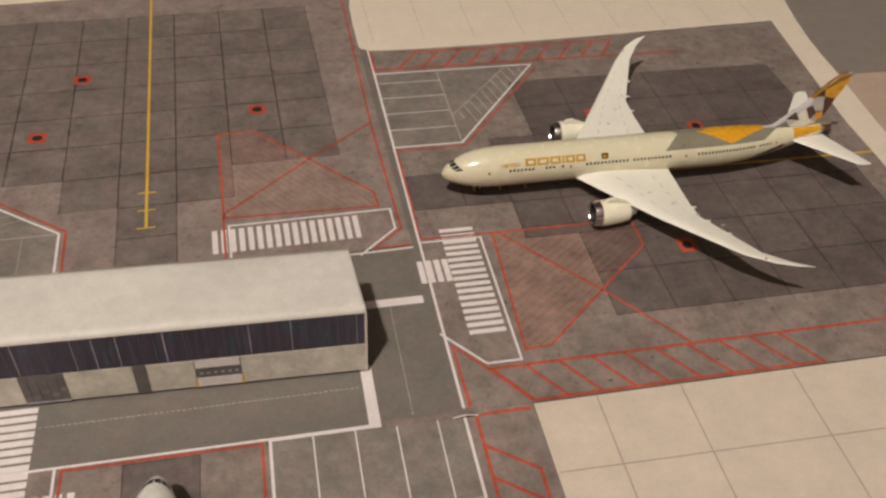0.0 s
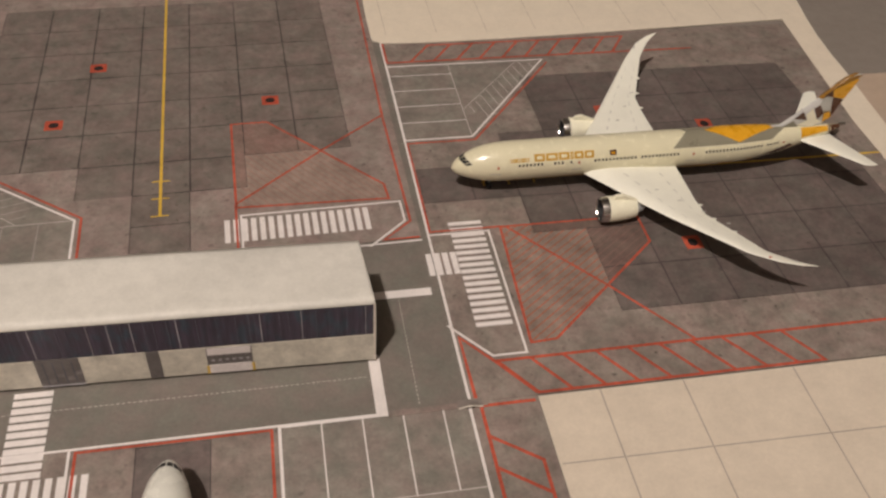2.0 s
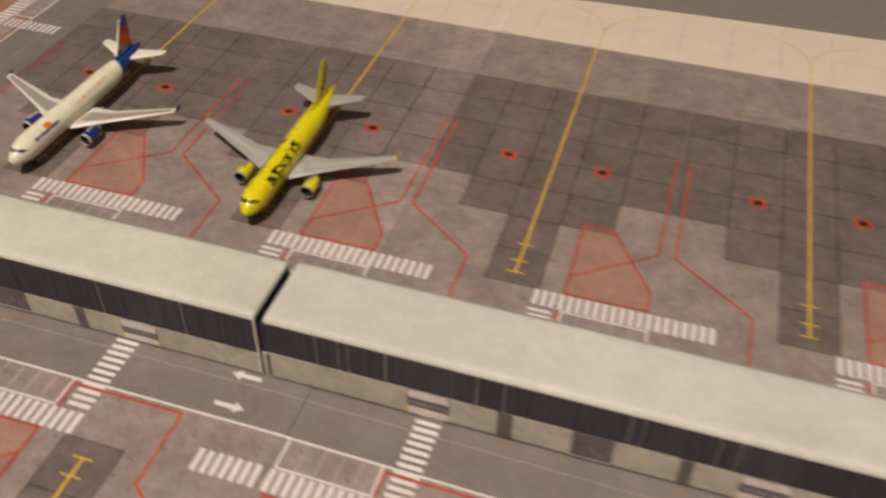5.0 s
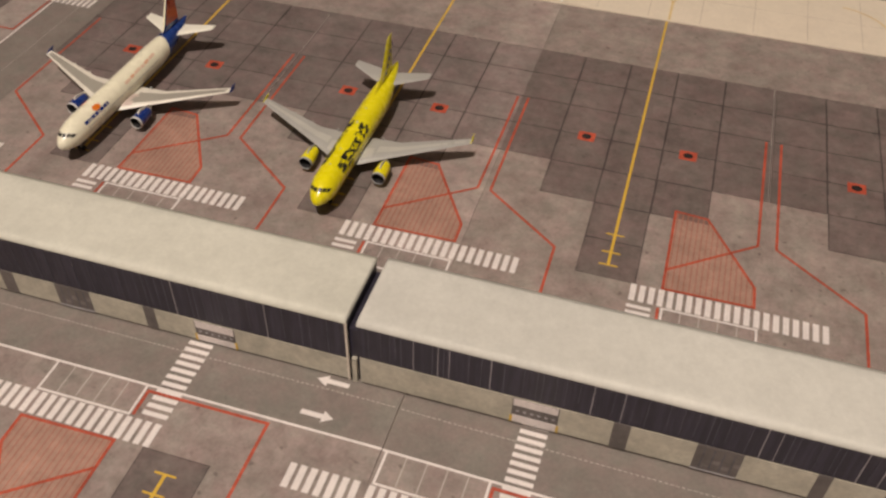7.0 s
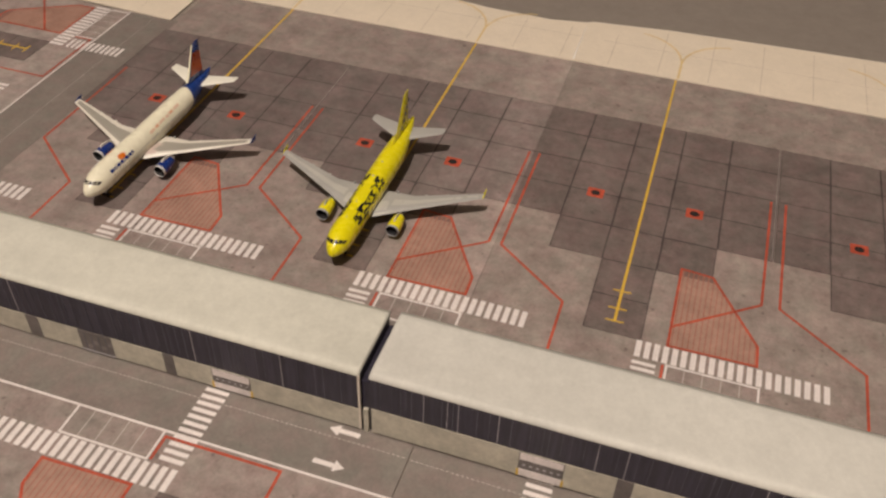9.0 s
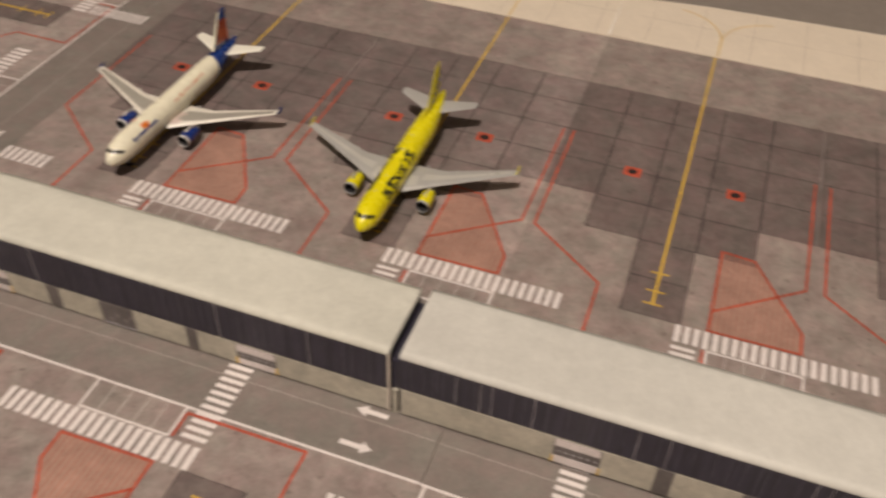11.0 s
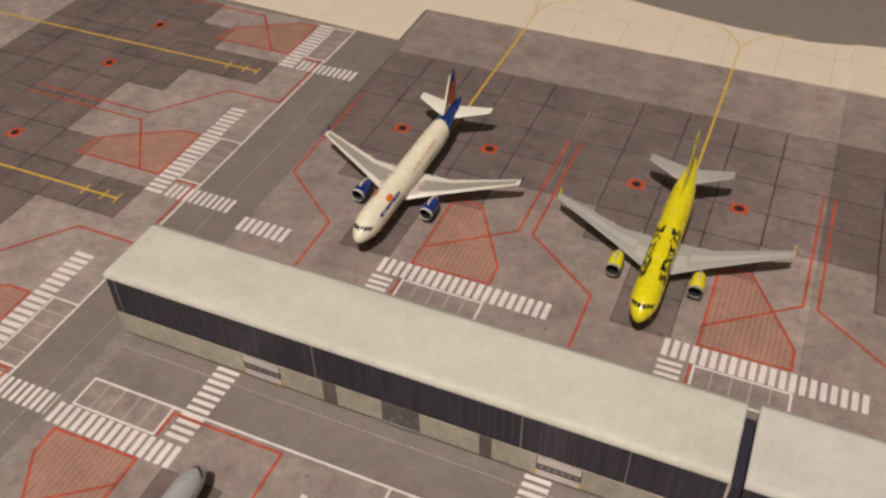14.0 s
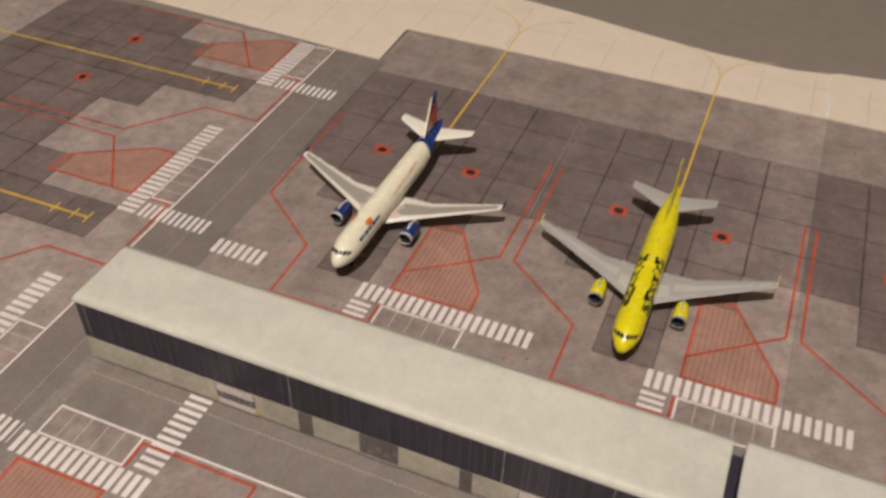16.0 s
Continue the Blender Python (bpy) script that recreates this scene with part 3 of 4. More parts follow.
link("paper_rim", mesh_of("paper_rim", rim_v, rim_f, PAPER_EDGE), mr, label="white paper rim of the curled edge")

# wide stand before the third terminal block
mq = mat(rect(57.7, 266.9, -330.0, -60.0), 0.00008, APRON_C, "brownish printed paper apron mat with a stand facing the terminal")
back = pose(0.162, -0.1203, 0, 0, 0, 180)
print_stand(WIDE, mq, back)
link("carriageway", flat("carriageway", [rect(-60.0, 104.0, -61.0, -25.8)], Z1, ROAD_C), mq, back)
link("road_edge_line", flat("road_edge_line", ribbon([(-60.0, -25.8), (104.0, -25.8)], 0.8), Z3, WHITE_INK), mq, back)
link("stop_line", flat("stop_line", [rect(-60.4, -56.6, -48.0, -25.8)], Z4, WHITE_INK), mq, back)
for k in range(11):
    link("crosswalk_stripe", bar, mq, back @ pose(0.0400, (-19.0 - 2.75 * k) * MM, 0))
k = -55.0
while k < 100.0:
    link("dash", dash, mq, back @ pose(k * MM, -0.0400, 0))
    k += 1.55

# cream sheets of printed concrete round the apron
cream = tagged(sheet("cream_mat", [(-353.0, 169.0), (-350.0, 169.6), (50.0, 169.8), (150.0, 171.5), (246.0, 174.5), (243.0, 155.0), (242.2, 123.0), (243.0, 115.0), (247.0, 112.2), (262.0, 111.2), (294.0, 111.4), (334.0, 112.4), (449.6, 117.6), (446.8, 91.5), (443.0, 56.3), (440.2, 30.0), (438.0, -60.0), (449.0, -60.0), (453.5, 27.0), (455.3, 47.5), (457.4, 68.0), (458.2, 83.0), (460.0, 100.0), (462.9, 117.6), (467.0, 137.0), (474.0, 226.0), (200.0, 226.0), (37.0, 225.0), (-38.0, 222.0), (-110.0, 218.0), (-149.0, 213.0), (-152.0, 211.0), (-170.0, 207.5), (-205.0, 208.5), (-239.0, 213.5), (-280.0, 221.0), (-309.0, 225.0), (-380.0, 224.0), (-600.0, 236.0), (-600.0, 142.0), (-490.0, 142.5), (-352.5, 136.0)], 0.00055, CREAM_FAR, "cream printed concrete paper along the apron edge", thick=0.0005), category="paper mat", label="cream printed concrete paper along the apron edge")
for x in range(-590, 450, 24):
    top = 222.0 if x > -130 or x < -290 else 208.0
    low = 172.0 if -350 < x < 50 else 176.5 if 50 <= x < 247 else 119.0 if x >= 247 else 143.0
    link("joint_line", flat("joint_line", ribbon([(x, low), (x, top - 4)], 0.35), Z1, CREAM_FAINT), cream)
link("joint_line", flat("joint_line", ribbon([(-350, 195.0), (455, 195.0)], 0.35), Z1, CREAM_FAINT), cream)
# one strip of it overlaps the next and its edge stands up a little
lift_v, lift_f, rim_v, rim_f = [], [], [], []
for j in range(9):
    v = j / 8
    y, rise = 170.6 + 36.6 * v, 0.25 + 1.0 * min(1.0, v * 6) * (1 - v)
    x = -150.2 - 0.9 * v
    for i in range(6):
        u = i / 5
        lift_v.append(((x + 11.0 * u) * MM, y * MM, Z5 + 0.00006 + rise * (1 - u) ** 2 * MM))
    rim_v += [(x * MM, y * MM, Z5 + 0.00006 + rise * MM), ((x - 0.3 - 0.9 * (1 - v)) * MM, y * MM, 0.0001)]
for j in range(8):
    for i in range(5):
        k = j * 6 + i
        lift_f.append((k, k + 1, k + 7, k + 6))
    rim_f.append((j * 2, j * 2 + 2, j * 2 + 3, j * 2 + 1))
link("lifted_edge", mesh_of("lifted_edge", lift_v, lift_f, CREAM_FAR, True), cream, label="edge of the cream paper standing up")
link("paper_seam", mesh_of("paper_seam", rim_v, rim_f, BARE_PAPER), cream, label="white paper rim of the lifted edge")
for x in (-300.0, -200.0, -100.0, 0.0):
    link("taxi_line", flat("taxi_line", ribbon([(x, 170.2), (x, 185.5)], 1.1), Z3, PALE_YELLOW), cream)
    for s in (-1, 1):
        arc = [(x + s * 26 * (1 - math.cos(a)), 184 + 26 * math.sin(a)) for a in [i * math.pi / 20 for i in range(10)]]
        link("taxi_line", flat("taxi_line", ribbon(arc, 0.9), Z4 if s < 0 else Z5, PALE_YELLOW), cream)

side = tagged(sheet("cream_mat", [(267.2, -330.0), (449.6, -330.0), (450.5, -60.0), (452.0, 18.0), (455.0, 67.0), (456.5, 95.0), (456.0, 114.0), (449.8, 114.0), (449.8, -94.4), (267.2, -94.4)], 0.0, CREAM, "cream printed concrete paper beside the apron"), label="cream printed concrete paper with square joints", category="paper mat")
for x in (286.5, 313.2, 350.0, 386.0, 422.0):
    link("joint_line", flat("joint_line", ribbon([(x, -94.6), (x - 1.5, -329.0)], 0.45), Z1, CREAM_JOINT), side)
for y in (-120.0, -147.0, -174.0, -201.0):
    link("joint_line", flat("joint_line", ribbon([(268.0, y + 1.6), (448.5, y - 1.0)], 0.45), Z1, CREAM_JOINT), side)


BEIGE = printed("beige_board", (0.47, 0.37, 0.285), blotch=0.06, grain=0.04)
tagged(sheet("beige_board", [(450.9, -330.0), (760.0, -330.0), (760.0, 60.0), (457.4, 66.0), (453.0, 18.0)], -0.0001, BEIGE, "plain beige board beside the paper mats", "board"), "plain beige board beside the paper mats", "board")


# ---------------------------------------------------------------- terminal blocks of folded card
def terminal(length, m, label, roof_paint, wall_paint, band=12.0, shift=0.0, slit_fill=0.0, depth=25.4, skew=0.0, gap=1.0, glass=GLASS_PRINT):
    """One block: x along the front, front face at y = 0, depth behind it."""
    d, h, band, gap = depth * MM, 27.0 * MM, band * MM, gap * MM
    L = length * MM
    top = bpy.data.objects.new("terminal_block", None)
    scene.collection.objects.link(top)
    top.matrix_basis = m
    tagged(top, label, "terminal building", "terminal blocks")
    t = 0.5 * MM

    def skewed(mesh):
        """The far end is not quite square: its back corner stands in."""
        for v in mesh.vertices:
            if v.co.x > L * 0.98:
                v.co.x -= skew * MM * max(0.0, v.co.y) / d
        return mesh

    # added black core: the shadow line under the raised walls, put in as colour
    link("foot_shade", skewed(box_mesh("foot_shade", 1.4 * MM, L - 1.4 * MM, 1.4 * MM, d - 1.4 * MM, 0, gap + 0.0002, BLACK_INK)), top, label="black inset box painting the shadow gap under the card walls")
    link("lower_wall", skewed(box_mesh("lower_wall", 0, L, 0, d, gap, band, wall_paint, 0.0002)), top, label="pale grey-green printed wall")
    link("glazing", skewed(box_mesh("glazing", 0.05 * MM, L - 0.05 * MM, 0.05 * MM, d - 0.05 * MM, band, h - 0.9 * MM, glass, 0.0002)), top, label="dark printed window band")
    # roof: a shallow lid with softened, slightly sagging edges
    bm = bmesh.new()
    us = [0.0, 0.003, 0.008] + [0.02 + 0.96 * i / 46 for i in range(47)] + [0.992, 0.997, 1.0]
    nx, ny = len(us) - 1, 14
    grid = []
    for i in range(nx + 1):
        row = []
        for j in range(ny + 1):
            u, v = us[i], j / ny
            edge = min(1.0, 12 * min(v, 1 - v), 0.35 + 90 * min(u, 1 - u))
            sag = noise.noise(Vector((u * 5 + length, v * 2, m.translation.x * 9))) * 0.35 + noise.noise(Vector((u * 14 + length, v * 3.1, 4.0 + m.translation.x * 9))) * 0.16
            row.append(bm.verts.new((-0.15 * MM + u * (L + 0.3 * MM) - (skew * MM * v if u > 0.98 else 0.0), -0.25 * MM + v * (d + 0.5 * MM), h - 0.55 * MM * (1 - edge) ** 2 + sag * MM * edge)))
        grid.append(row)
    for i in range(nx):
        for j in range(ny):
            bm.faces.new((grid[i][j], grid[i + 1][j], grid[i + 1][j + 1], grid[i][j + 1]))
    rim = [e for e in bm.edges if e.is_boundary]
    ext = bmesh.ops.extrude_edge_only(bm, edges=rim)
    for v in [e for e in ext["geom"] if isinstance(e, bmesh.types.BMVert)]:
        v.co.z = h - 1.9 * MM
    bmesh.ops.recalc_face_normals(bm, faces=bm.faces[:])
    part("roof", bm, roof_paint, top, "white card roof with soft folded edges", smooth=True, crease=3.0)
    # mullions, pale streaks on the glazing
    rng = random.Random(int(length * 10) + int(m.translation.x * 1000))
    k = 3.0
    while k < length - 2:
        strong = rng.random() < 0.5
        w = rng.uniform(0.08, 0.13) if strong else 0.07
        hh = 1.0 if strong else rng.uniform(0.5, 1.0)
        link("mullion", box_mesh("mullion", (k - w) * MM, (k + w) * MM, -0.06 * MM, 0.1 * MM, band + (1 - hh) * 8 * MM, h - 1.4 * MM, BRIGHT_MULLION if strong and rng.random() < (0.15 if shift else 0.5) else MULLION), top)
        k += rng.choice((1.6, 2.6, 3.6, 5.4))
    ceil = band / MM
    late = -0.3 * shift
    for a, b in ((44.5 + shift, 57.5 + shift), (141.0 + late, 154.0 + late)):
        entry = link("entrance", box_mesh("entrance", a * MM, b * MM, -0.10 * MM, 0.2 * MM, gap + 0.0001, (ceil - 0.3) * MM, DOOR_PRINT), top, label="printed entrance with pale awning and yellow posts")
        for z0, z1, mm in ((ceil - 3.3, ceil - 0.4, AWNING), (gap / MM + 0.3, ceil * 0.37, AWNING)):
            link("awning_stripe", box_mesh("awning_stripe", (a + 0.3) * MM, (b - 0.3) * MM, -0.2 * MM, -0.10 * MM, z0 * MM, z1 * MM, mm), entry)
        for i in range(6):
            link("window_slot", box_mesh("window_slot", (a + 1.2 + i * 2.0) * MM, (a + 2.1 + i * 2.0) * MM, -0.16 * MM, -0.10 * MM, ceil * 0.50 * MM, ceil * 0.56 * MM, BARS_GREY), entry)
        for x in (a, b):
            link("post", box_mesh("post", (x - 0.35) * MM, (x + 0.35) * MM, -0.24 * MM, -0.10 * MM, gap + 0.0002, 4.0 * MM, YELLOW_INK), entry)
    for a, b in ((72.0 + shift, 76.6 + shift), (124.3 + late, 128.0 + late)):
        link("side_door", box_mesh("side_door", a * MM, b * MM, -0.10 * MM, 0.2 * MM, gap + 0.0001, (ceil - 0.1) * MM, DOOR_PRINT), top, label="dark grey printed door")
    door = link("gate_door", box_mesh("gate_door", (94.0 + late) * MM, (106.0 + late) * MM, -0.10 * MM, 0.2 * MM, gap + 0.0001, (ceil - 0.1) * MM, DOOR_PRINT), top, label="wide dark printed gate with faint panes")
    for i in range(4):
        link("pane_line", box_mesh("pane_line", (96.0 + late + i * 2.6) * MM, (96.25 + late + i * 2.6) * MM, -0.16 * MM, -0.10 * MM, gap + 0.001, (ceil - 1.0) * MM, MULLION), door)
    link("sill", box_mesh("sill", (94.0 + late) * MM, (106.0 + late) * MM, -0.2 * MM, -0.10 * MM, gap + 0.0001, gap + 0.0007, BARS_GREY), door)
    for i, z in ((0, 3.2), (1, 5.6), (2, 4.1), (3, 6.3)):
        link("pane", box_mesh("pane", (96.5 + late + i * 2.6) * MM, (98.3 + late + i * 2.6) * MM, -0.14 * MM, -0.10 * MM, gap + (z - 1.6) * MM, gap + z * MM, PANE_PRINT), door)
    for x, s in ((L, 1),):
        link("corner_fold", box_mesh("corner_fold", x - 0.35 * MM, x + 0.35 * MM, -0.12 * MM, 0.5 * MM, gap, band if s < 0 else h - 2 * MM, PAPER_EDGE), top, label="worn white paper fold")
    # added boxes closing the slit to the next block; dark paint replaces its shade
    if slit_fill:
        link("slit_filler", box_mesh("slit_filler", L, L + slit_fill * MM, 1.6 * MM, d - 0.6 * MM, 0, 21.5 * MM, GLASS_PRINT, 0.0002), top, label="dark filler box painting the shade in the slit")
        link("slit_filler", box_mesh("slit_filler", L + 0.9 * MM, L + (slit_fill - 0.9) * MM, 0.3 * MM, 1.55 * MM, 0, band, wall_paint, 0.0001), top, label="pale filler box at the front of the slit")
    return top


terminal(189.0, pose(-0.3537, -0.0706, 0.0003), "long white-roofed card terminal block with printed windows", ROOF_GREEN, WALL_CARD, 10.2, 2.0, 3.3)
terminal(188.0, pose(-0.1612, -0.0706, 0.0003), "white-roofed card terminal block beside its neighbours", ROOF_CARD, WALL_CARD, slit_fill=2.7, depth=26.3)
terminal(190.0, pose(0.0306, -0.0697, 0.0009, 0, 0, -1.55), "white-roofed card terminal block standing slightly askew", ROOF_WARM, WALL_WARM, skew=2.6, gap=0.4, glass=GLASS_VIOLET)


# ---------------------------------------------------------------- model airliners
def loft(rings, close_start=True, close_end=True):
    bm = bmesh.new()
    vr = [[bm.verts.new(p) for p in r] for r in rings]
    n = len(rings[0])
    for a, b in zip(vr, vr[1:]):
        for i in range(n):
            bm.faces.new((a[i], a[(i + 1) % n], b[(i + 1) % n], b[i]))
    if close_start:
        bm.faces.new(vr[0][::-1])
    if close_end:
        bm.faces.new(vr[-1])
    bmesh.ops.recalc_face_normals(bm, faces=bm.faces[:])
    return bm


class Body:
    """A fuselage along +x from the nose at 0, in millimetres."""

    NOSE = ((0.0, 0.0), (0.004, 0.20), (0.010, 0.33), (0.020, 0.46), (0.035, 0.61), (0.055, 0.765), (0.08, 0.895), (0.11, 0.97), (0.14, 1.0))
    TAIL = ((0.66, 1.0), (0.72, 0.97), (0.78, 0.88), (0.84, 0.73), (0.90, 0.52), (0.95, 0.33), (0.985, 0.19), (1.0, 0.07))

    def __init__(self, length, width, height, zc, nose_scale=1.0):
        self.L, self.w, self.h, self.zc, self.ns = length, width / 2, height / 2, zc, nose_scale

    def profile(self, s):
        t = s / self.L
        n = t / self.ns
        if n < 0.14:
            table, q = self.NOSE, n
        elif t > 0.66:
            table, q = self.TAIL, t
        else:
            return 1.0, 0.0
        for (a, ka), (b, kb) in zip(table, table[1:]):
            if q <= b:
                k = ka + (kb - ka) * (q - a) / (b - a)
                break
        else:
            k = table[-1][1]
        lift = -0.20 * (1 - k) if table is self.NOSE else 0.78 * (1 - k)
        return max(k, 0.02), lift

    def at(self, s, angle, off=0.0):
        """Point on the skin; angle in degrees from the crown, to +y."""
        k, lift = self.profile(s)
        a = radians(angle)
        return Vector((s, (self.w * k + off) * math.sin(a), self.zc + lift * self.h + (self.h * k + off) * math.cos(a)))

    def mesh(self):
        st = [0.0, 0.003, 0.006, 0.010, 0.015, 0.020, 0.028, 0.036, 0.046, 0.056, 0.068, 0.08, 0.095, 0.11, 0.125, 0.14]
        st = [q * self.ns for q in st] + [0.2, 0.3, 0.4, 0.5, 0.6, 0.66, 0.69, 0.72, 0.75, 0.78, 0.81, 0.84, 0.87, 0.90, 0.925, 0.95, 0.97, 0.985, 1.0]
        return loft([[self.at(t * self.L, 360 * i / 40) * MM for i in range(40)] for t in st])

    def decal(self, corners, off=0.05, n=6):
        """A painted patch: four corners (s, angle)."""
        a, b, c, d = [Vector(q) for q in corners]
        verts, faces = [], []
        for i in range(n + 1):
            for j in range(n + 1):
                u, v = i / n, j / n
                q = (a * (1 - u) + b * u) * (1 - v) + (d * (1 - u) + c * u) * v
                verts.append(self.at(q.x, q.y, off) * MM)
        for i in range(n):
            for j in range(n):
                k = i * (n + 1) + j
                faces.append((k, k + n + 1, k + n + 2, k + 1))
        return verts, faces


def wing_mesh(stations, side):
    """Stations: (span, leading edge, chord, height, thickness), in millimetres."""
    shape = ((0.0, 0.0), (0.06, 0.42), (0.25, 0.60), (0.5, 0.5), (0.8, 0.22), (1.0, 0.03), (0.8, -0.12), (0.5, -0.28), (0.25, -0.36), (0.06, -0.28))
    rings = []
    for y, x, c, z, th in stations:
        rings.append([Vector((x + c * a, side * y, z + th * b)) * MM for a, b in shape])
    return loft(rings)


def upper(stations, side, a, b, u0, u1, off=0.08, n=10):
    """A painted panel on a wing's upper side: chord share a to b, span u0 to u1."""
    def point(y, q):
        for (y0, x0, c0, z0, t0), (y1, x1, c1, z1, t1) in zip(stations, stations[1:]):
            if y <= y1:
                k = (y - y0) / (y1 - y0)
                x, c, z, t = x0 + (x1 - x0) * k, c0 + (c1 - c0) * k, z0 + (z1 - z0) * k, t0 + (t1 - t0) * k
                break
        prof = ((0.0, 0.0), (0.06, 0.42), (0.25, 0.60), (0.5, 0.5), (0.8, 0.22), (1.0, 0.03))
        for (qa, ta), (qb, tb) in zip(prof, prof[1:]):
            if q <= qb:
                h = ta + (tb - ta) * (q - qa) / (qb - qa)
                break
        return Vector((x + c * q, side * y, z + t * h + off)) * MM
    verts, faces, m = [], [], 6
    for i in range(n + 1):
        for j in range(m + 1):
            verts.append(point(u0 + (u1 - u0) * i / n, a + (b - a) * j / m))
    for i in range(n):
        for j in range(m):
            k = i * (m + 1) + j
            faces.append((k, k + m + 1, k + m + 2, k + 1))
    return verts, faces


def ring_profile(name, rows, mat_, parent, at, label="", seg=24):
    """A turned body round the x axis: rows of (x, radius)."""
    bm = loft([[(Vector(at) + Vector((x, r * math.cos(2 * math.pi * i / seg), r * math.sin(2 * math.pi * i / seg)))) * MM for i in range(seg)] for x, r in rows], False, False)
    return part(name, bm, mat_, parent, label, True)


def engine(parent, at, length, radius, cowl, pylon_to, ring=CHROME, cone=None, pylon=None, lip=0.165):
    mouth = 0.90 if lip < 0.1 else 0.81
    eng = ring_profile("engine", [(lip * length, radius * (0.99 if lip < 0.1 else 1.01)), (0.27 * length, radius * 1.03), (0.45 * length, radius), (0.70 * length, radius * 0.90), (0.86 * length, radius * 0.78), (0.86 * length, radius * 0.60), (0.75 * length, radius * 0.55)], cowl, parent, at)
    ring_profile("intake_ring", [(0.035 * length, radius * mouth), (0.0, radius * (mouth + 0.04)), (0.012 * length, radius * (mouth + 0.065 if lip < 0.1 else 0.94)), (0.07 * length, radius * 0.985), ((lip + 0.005) * length, radius * (1.0 if lip < 0.1 else 1.025))], ring, eng, at, "bright metal intake ring")
    ring_profile("intake_duct", [(0.28 * length, radius * 0.74), (0.035 * length, radius * mouth)], FAN, eng, at, "dark intake duct")
    ring_profile("fan", [(0.16 * length, radius * 0.05), (0.24 * length, radius * 0.25), (0.26 * length, radius * 0.80)], FAN, eng, at, "dark fan disc")
    ring_profile("exhaust_cone", [(0.72 * length, radius * 0.56), (0.92 * length, radius * 0.46), (1.05 * length, radius * 0.34), (1.05 * length, radius * 0.2), (1.18 * length, radius * 0.03)], cone or WING_DARK, eng, at)
    x, y, z = at
    px, pz = pylon_to
    w = radius * (0.16 if lip > 0.1 else 0.1)
    outline = [(x + 0.24 * length, z + radius * 0.85), (x + 0.33 * length, z + radius * 1.30), (x + 0.5 * length, z + radius * 1.36), (px, pz + 0.3), (px + length * 0.35, pz), (x + 0.95 * length, z + radius * 0.55)]
    bm = loft([[Vector((a, y + s * w, b)) * MM for a, b in outline] for s in (-1, 1)])
    part("pylon", bm, pylon or cowl, eng)
    return eng


def wheels(name, parent, x, y, z_top, r, axle, count=1):
    bm = bmesh.new()
    bmesh.ops.create_cone(bm, cap_ends=True, segments=8, radius1=0.4 * MM, radius2=0.4 * MM, depth=(z_top - r) * MM, matrix=pose(x * MM, y * MM, (z_top + r) / 2 * MM))
    gear = part(name, bm, SILVER_GREY, parent)
    for k in range(count):
        for s in (-1, 1):
            bm = bmesh.new()
            bmesh.ops.create_cone(bm, cap_ends=True, segments=16, radius1=r * MM, radius2=r * MM, depth=0.9 * MM, matrix=pose((x + (k - (count - 1) / 2) * 2.3 * r) * MM, (y + s * axle) * MM, r * MM, 90))
            bmesh.ops.bevel(bm, geom=bm.edges[:], offset=0.12 * MM, segments=1, affect="EDGES")
            part("wheel", bm, BLACK, gear, "black wheel")
    return gear


def cockpit(body, fus, s0, depth, rake, panes=((3, 26), (29, 47), (50, 64))):
    """Six dark panes round the nose: two in front, four at the sides."""
    for side in (-1, 1):
        for a, b in panes:
            corners = [(s0 + rake * (a / 40) ** 2, side * a), (s0 + rake * (b / 40) ** 2, side * b), (s0 + depth + rake * (b / 40) ** 2 * 1.15, side * (b - 2)), (s0 + depth + rake * (a / 40) ** 2 * 1.1, side * a * 0.95)]
            v, f = body.decal(corners, 0.06, 4)
            link("cockpit_pane", mesh_of("cockpit_pane", v, f, BLACK), fus)


def row_of_windows(body, fus, starts, pitch, angle, w, h, mat_=None):
    for a, b in starts:
        s = a
        while s < b:
            for side in (-1, 1):
                v, f = body.decal([(s, side * (angle - h)), (s + w, side * (angle - h)), (s + w, side * (angle + h)), (s, side * (angle + h))], 0.05, 1)
                link("cabin_window", mesh_of("cabin_window", v, f, mat_ or BLACK), fus)
            s += pitch


def patch(body, fus, name, corners, mat_, label="", off=0.05, n=6):
    v, f = body.decal(corners, off, n)
    return link(name, mesh_of(name, v, f, mat_, True), fus, label=label)


def fin_patch(fin, name, corners, y, mat_, side):
    """A painted triangle or quad on the fin's side: corners (x, z)."""
    me = mesh_of(name, [Vector((a, side * y, b)) * MM for a, b in corners], [list(range(len(corners)))], mat_)
    return link(name, me, fin)


def fin_mesh(rows):
    """Rows: (leading edge, trailing edge, height, half thickness)."""
    rings = []
    for a, b, z, t in rows:
        c = b - a
        rings.append([Vector((a + c * q, t * h, z)) * MM for q, h in ((0, 0), (0.1, 0.7), (0.35, 1), (0.7, 0.6), (1, 0.08), (0.7, -0.6), (0.35, -1), (0.1, -0.7))])
    return loft(rings)


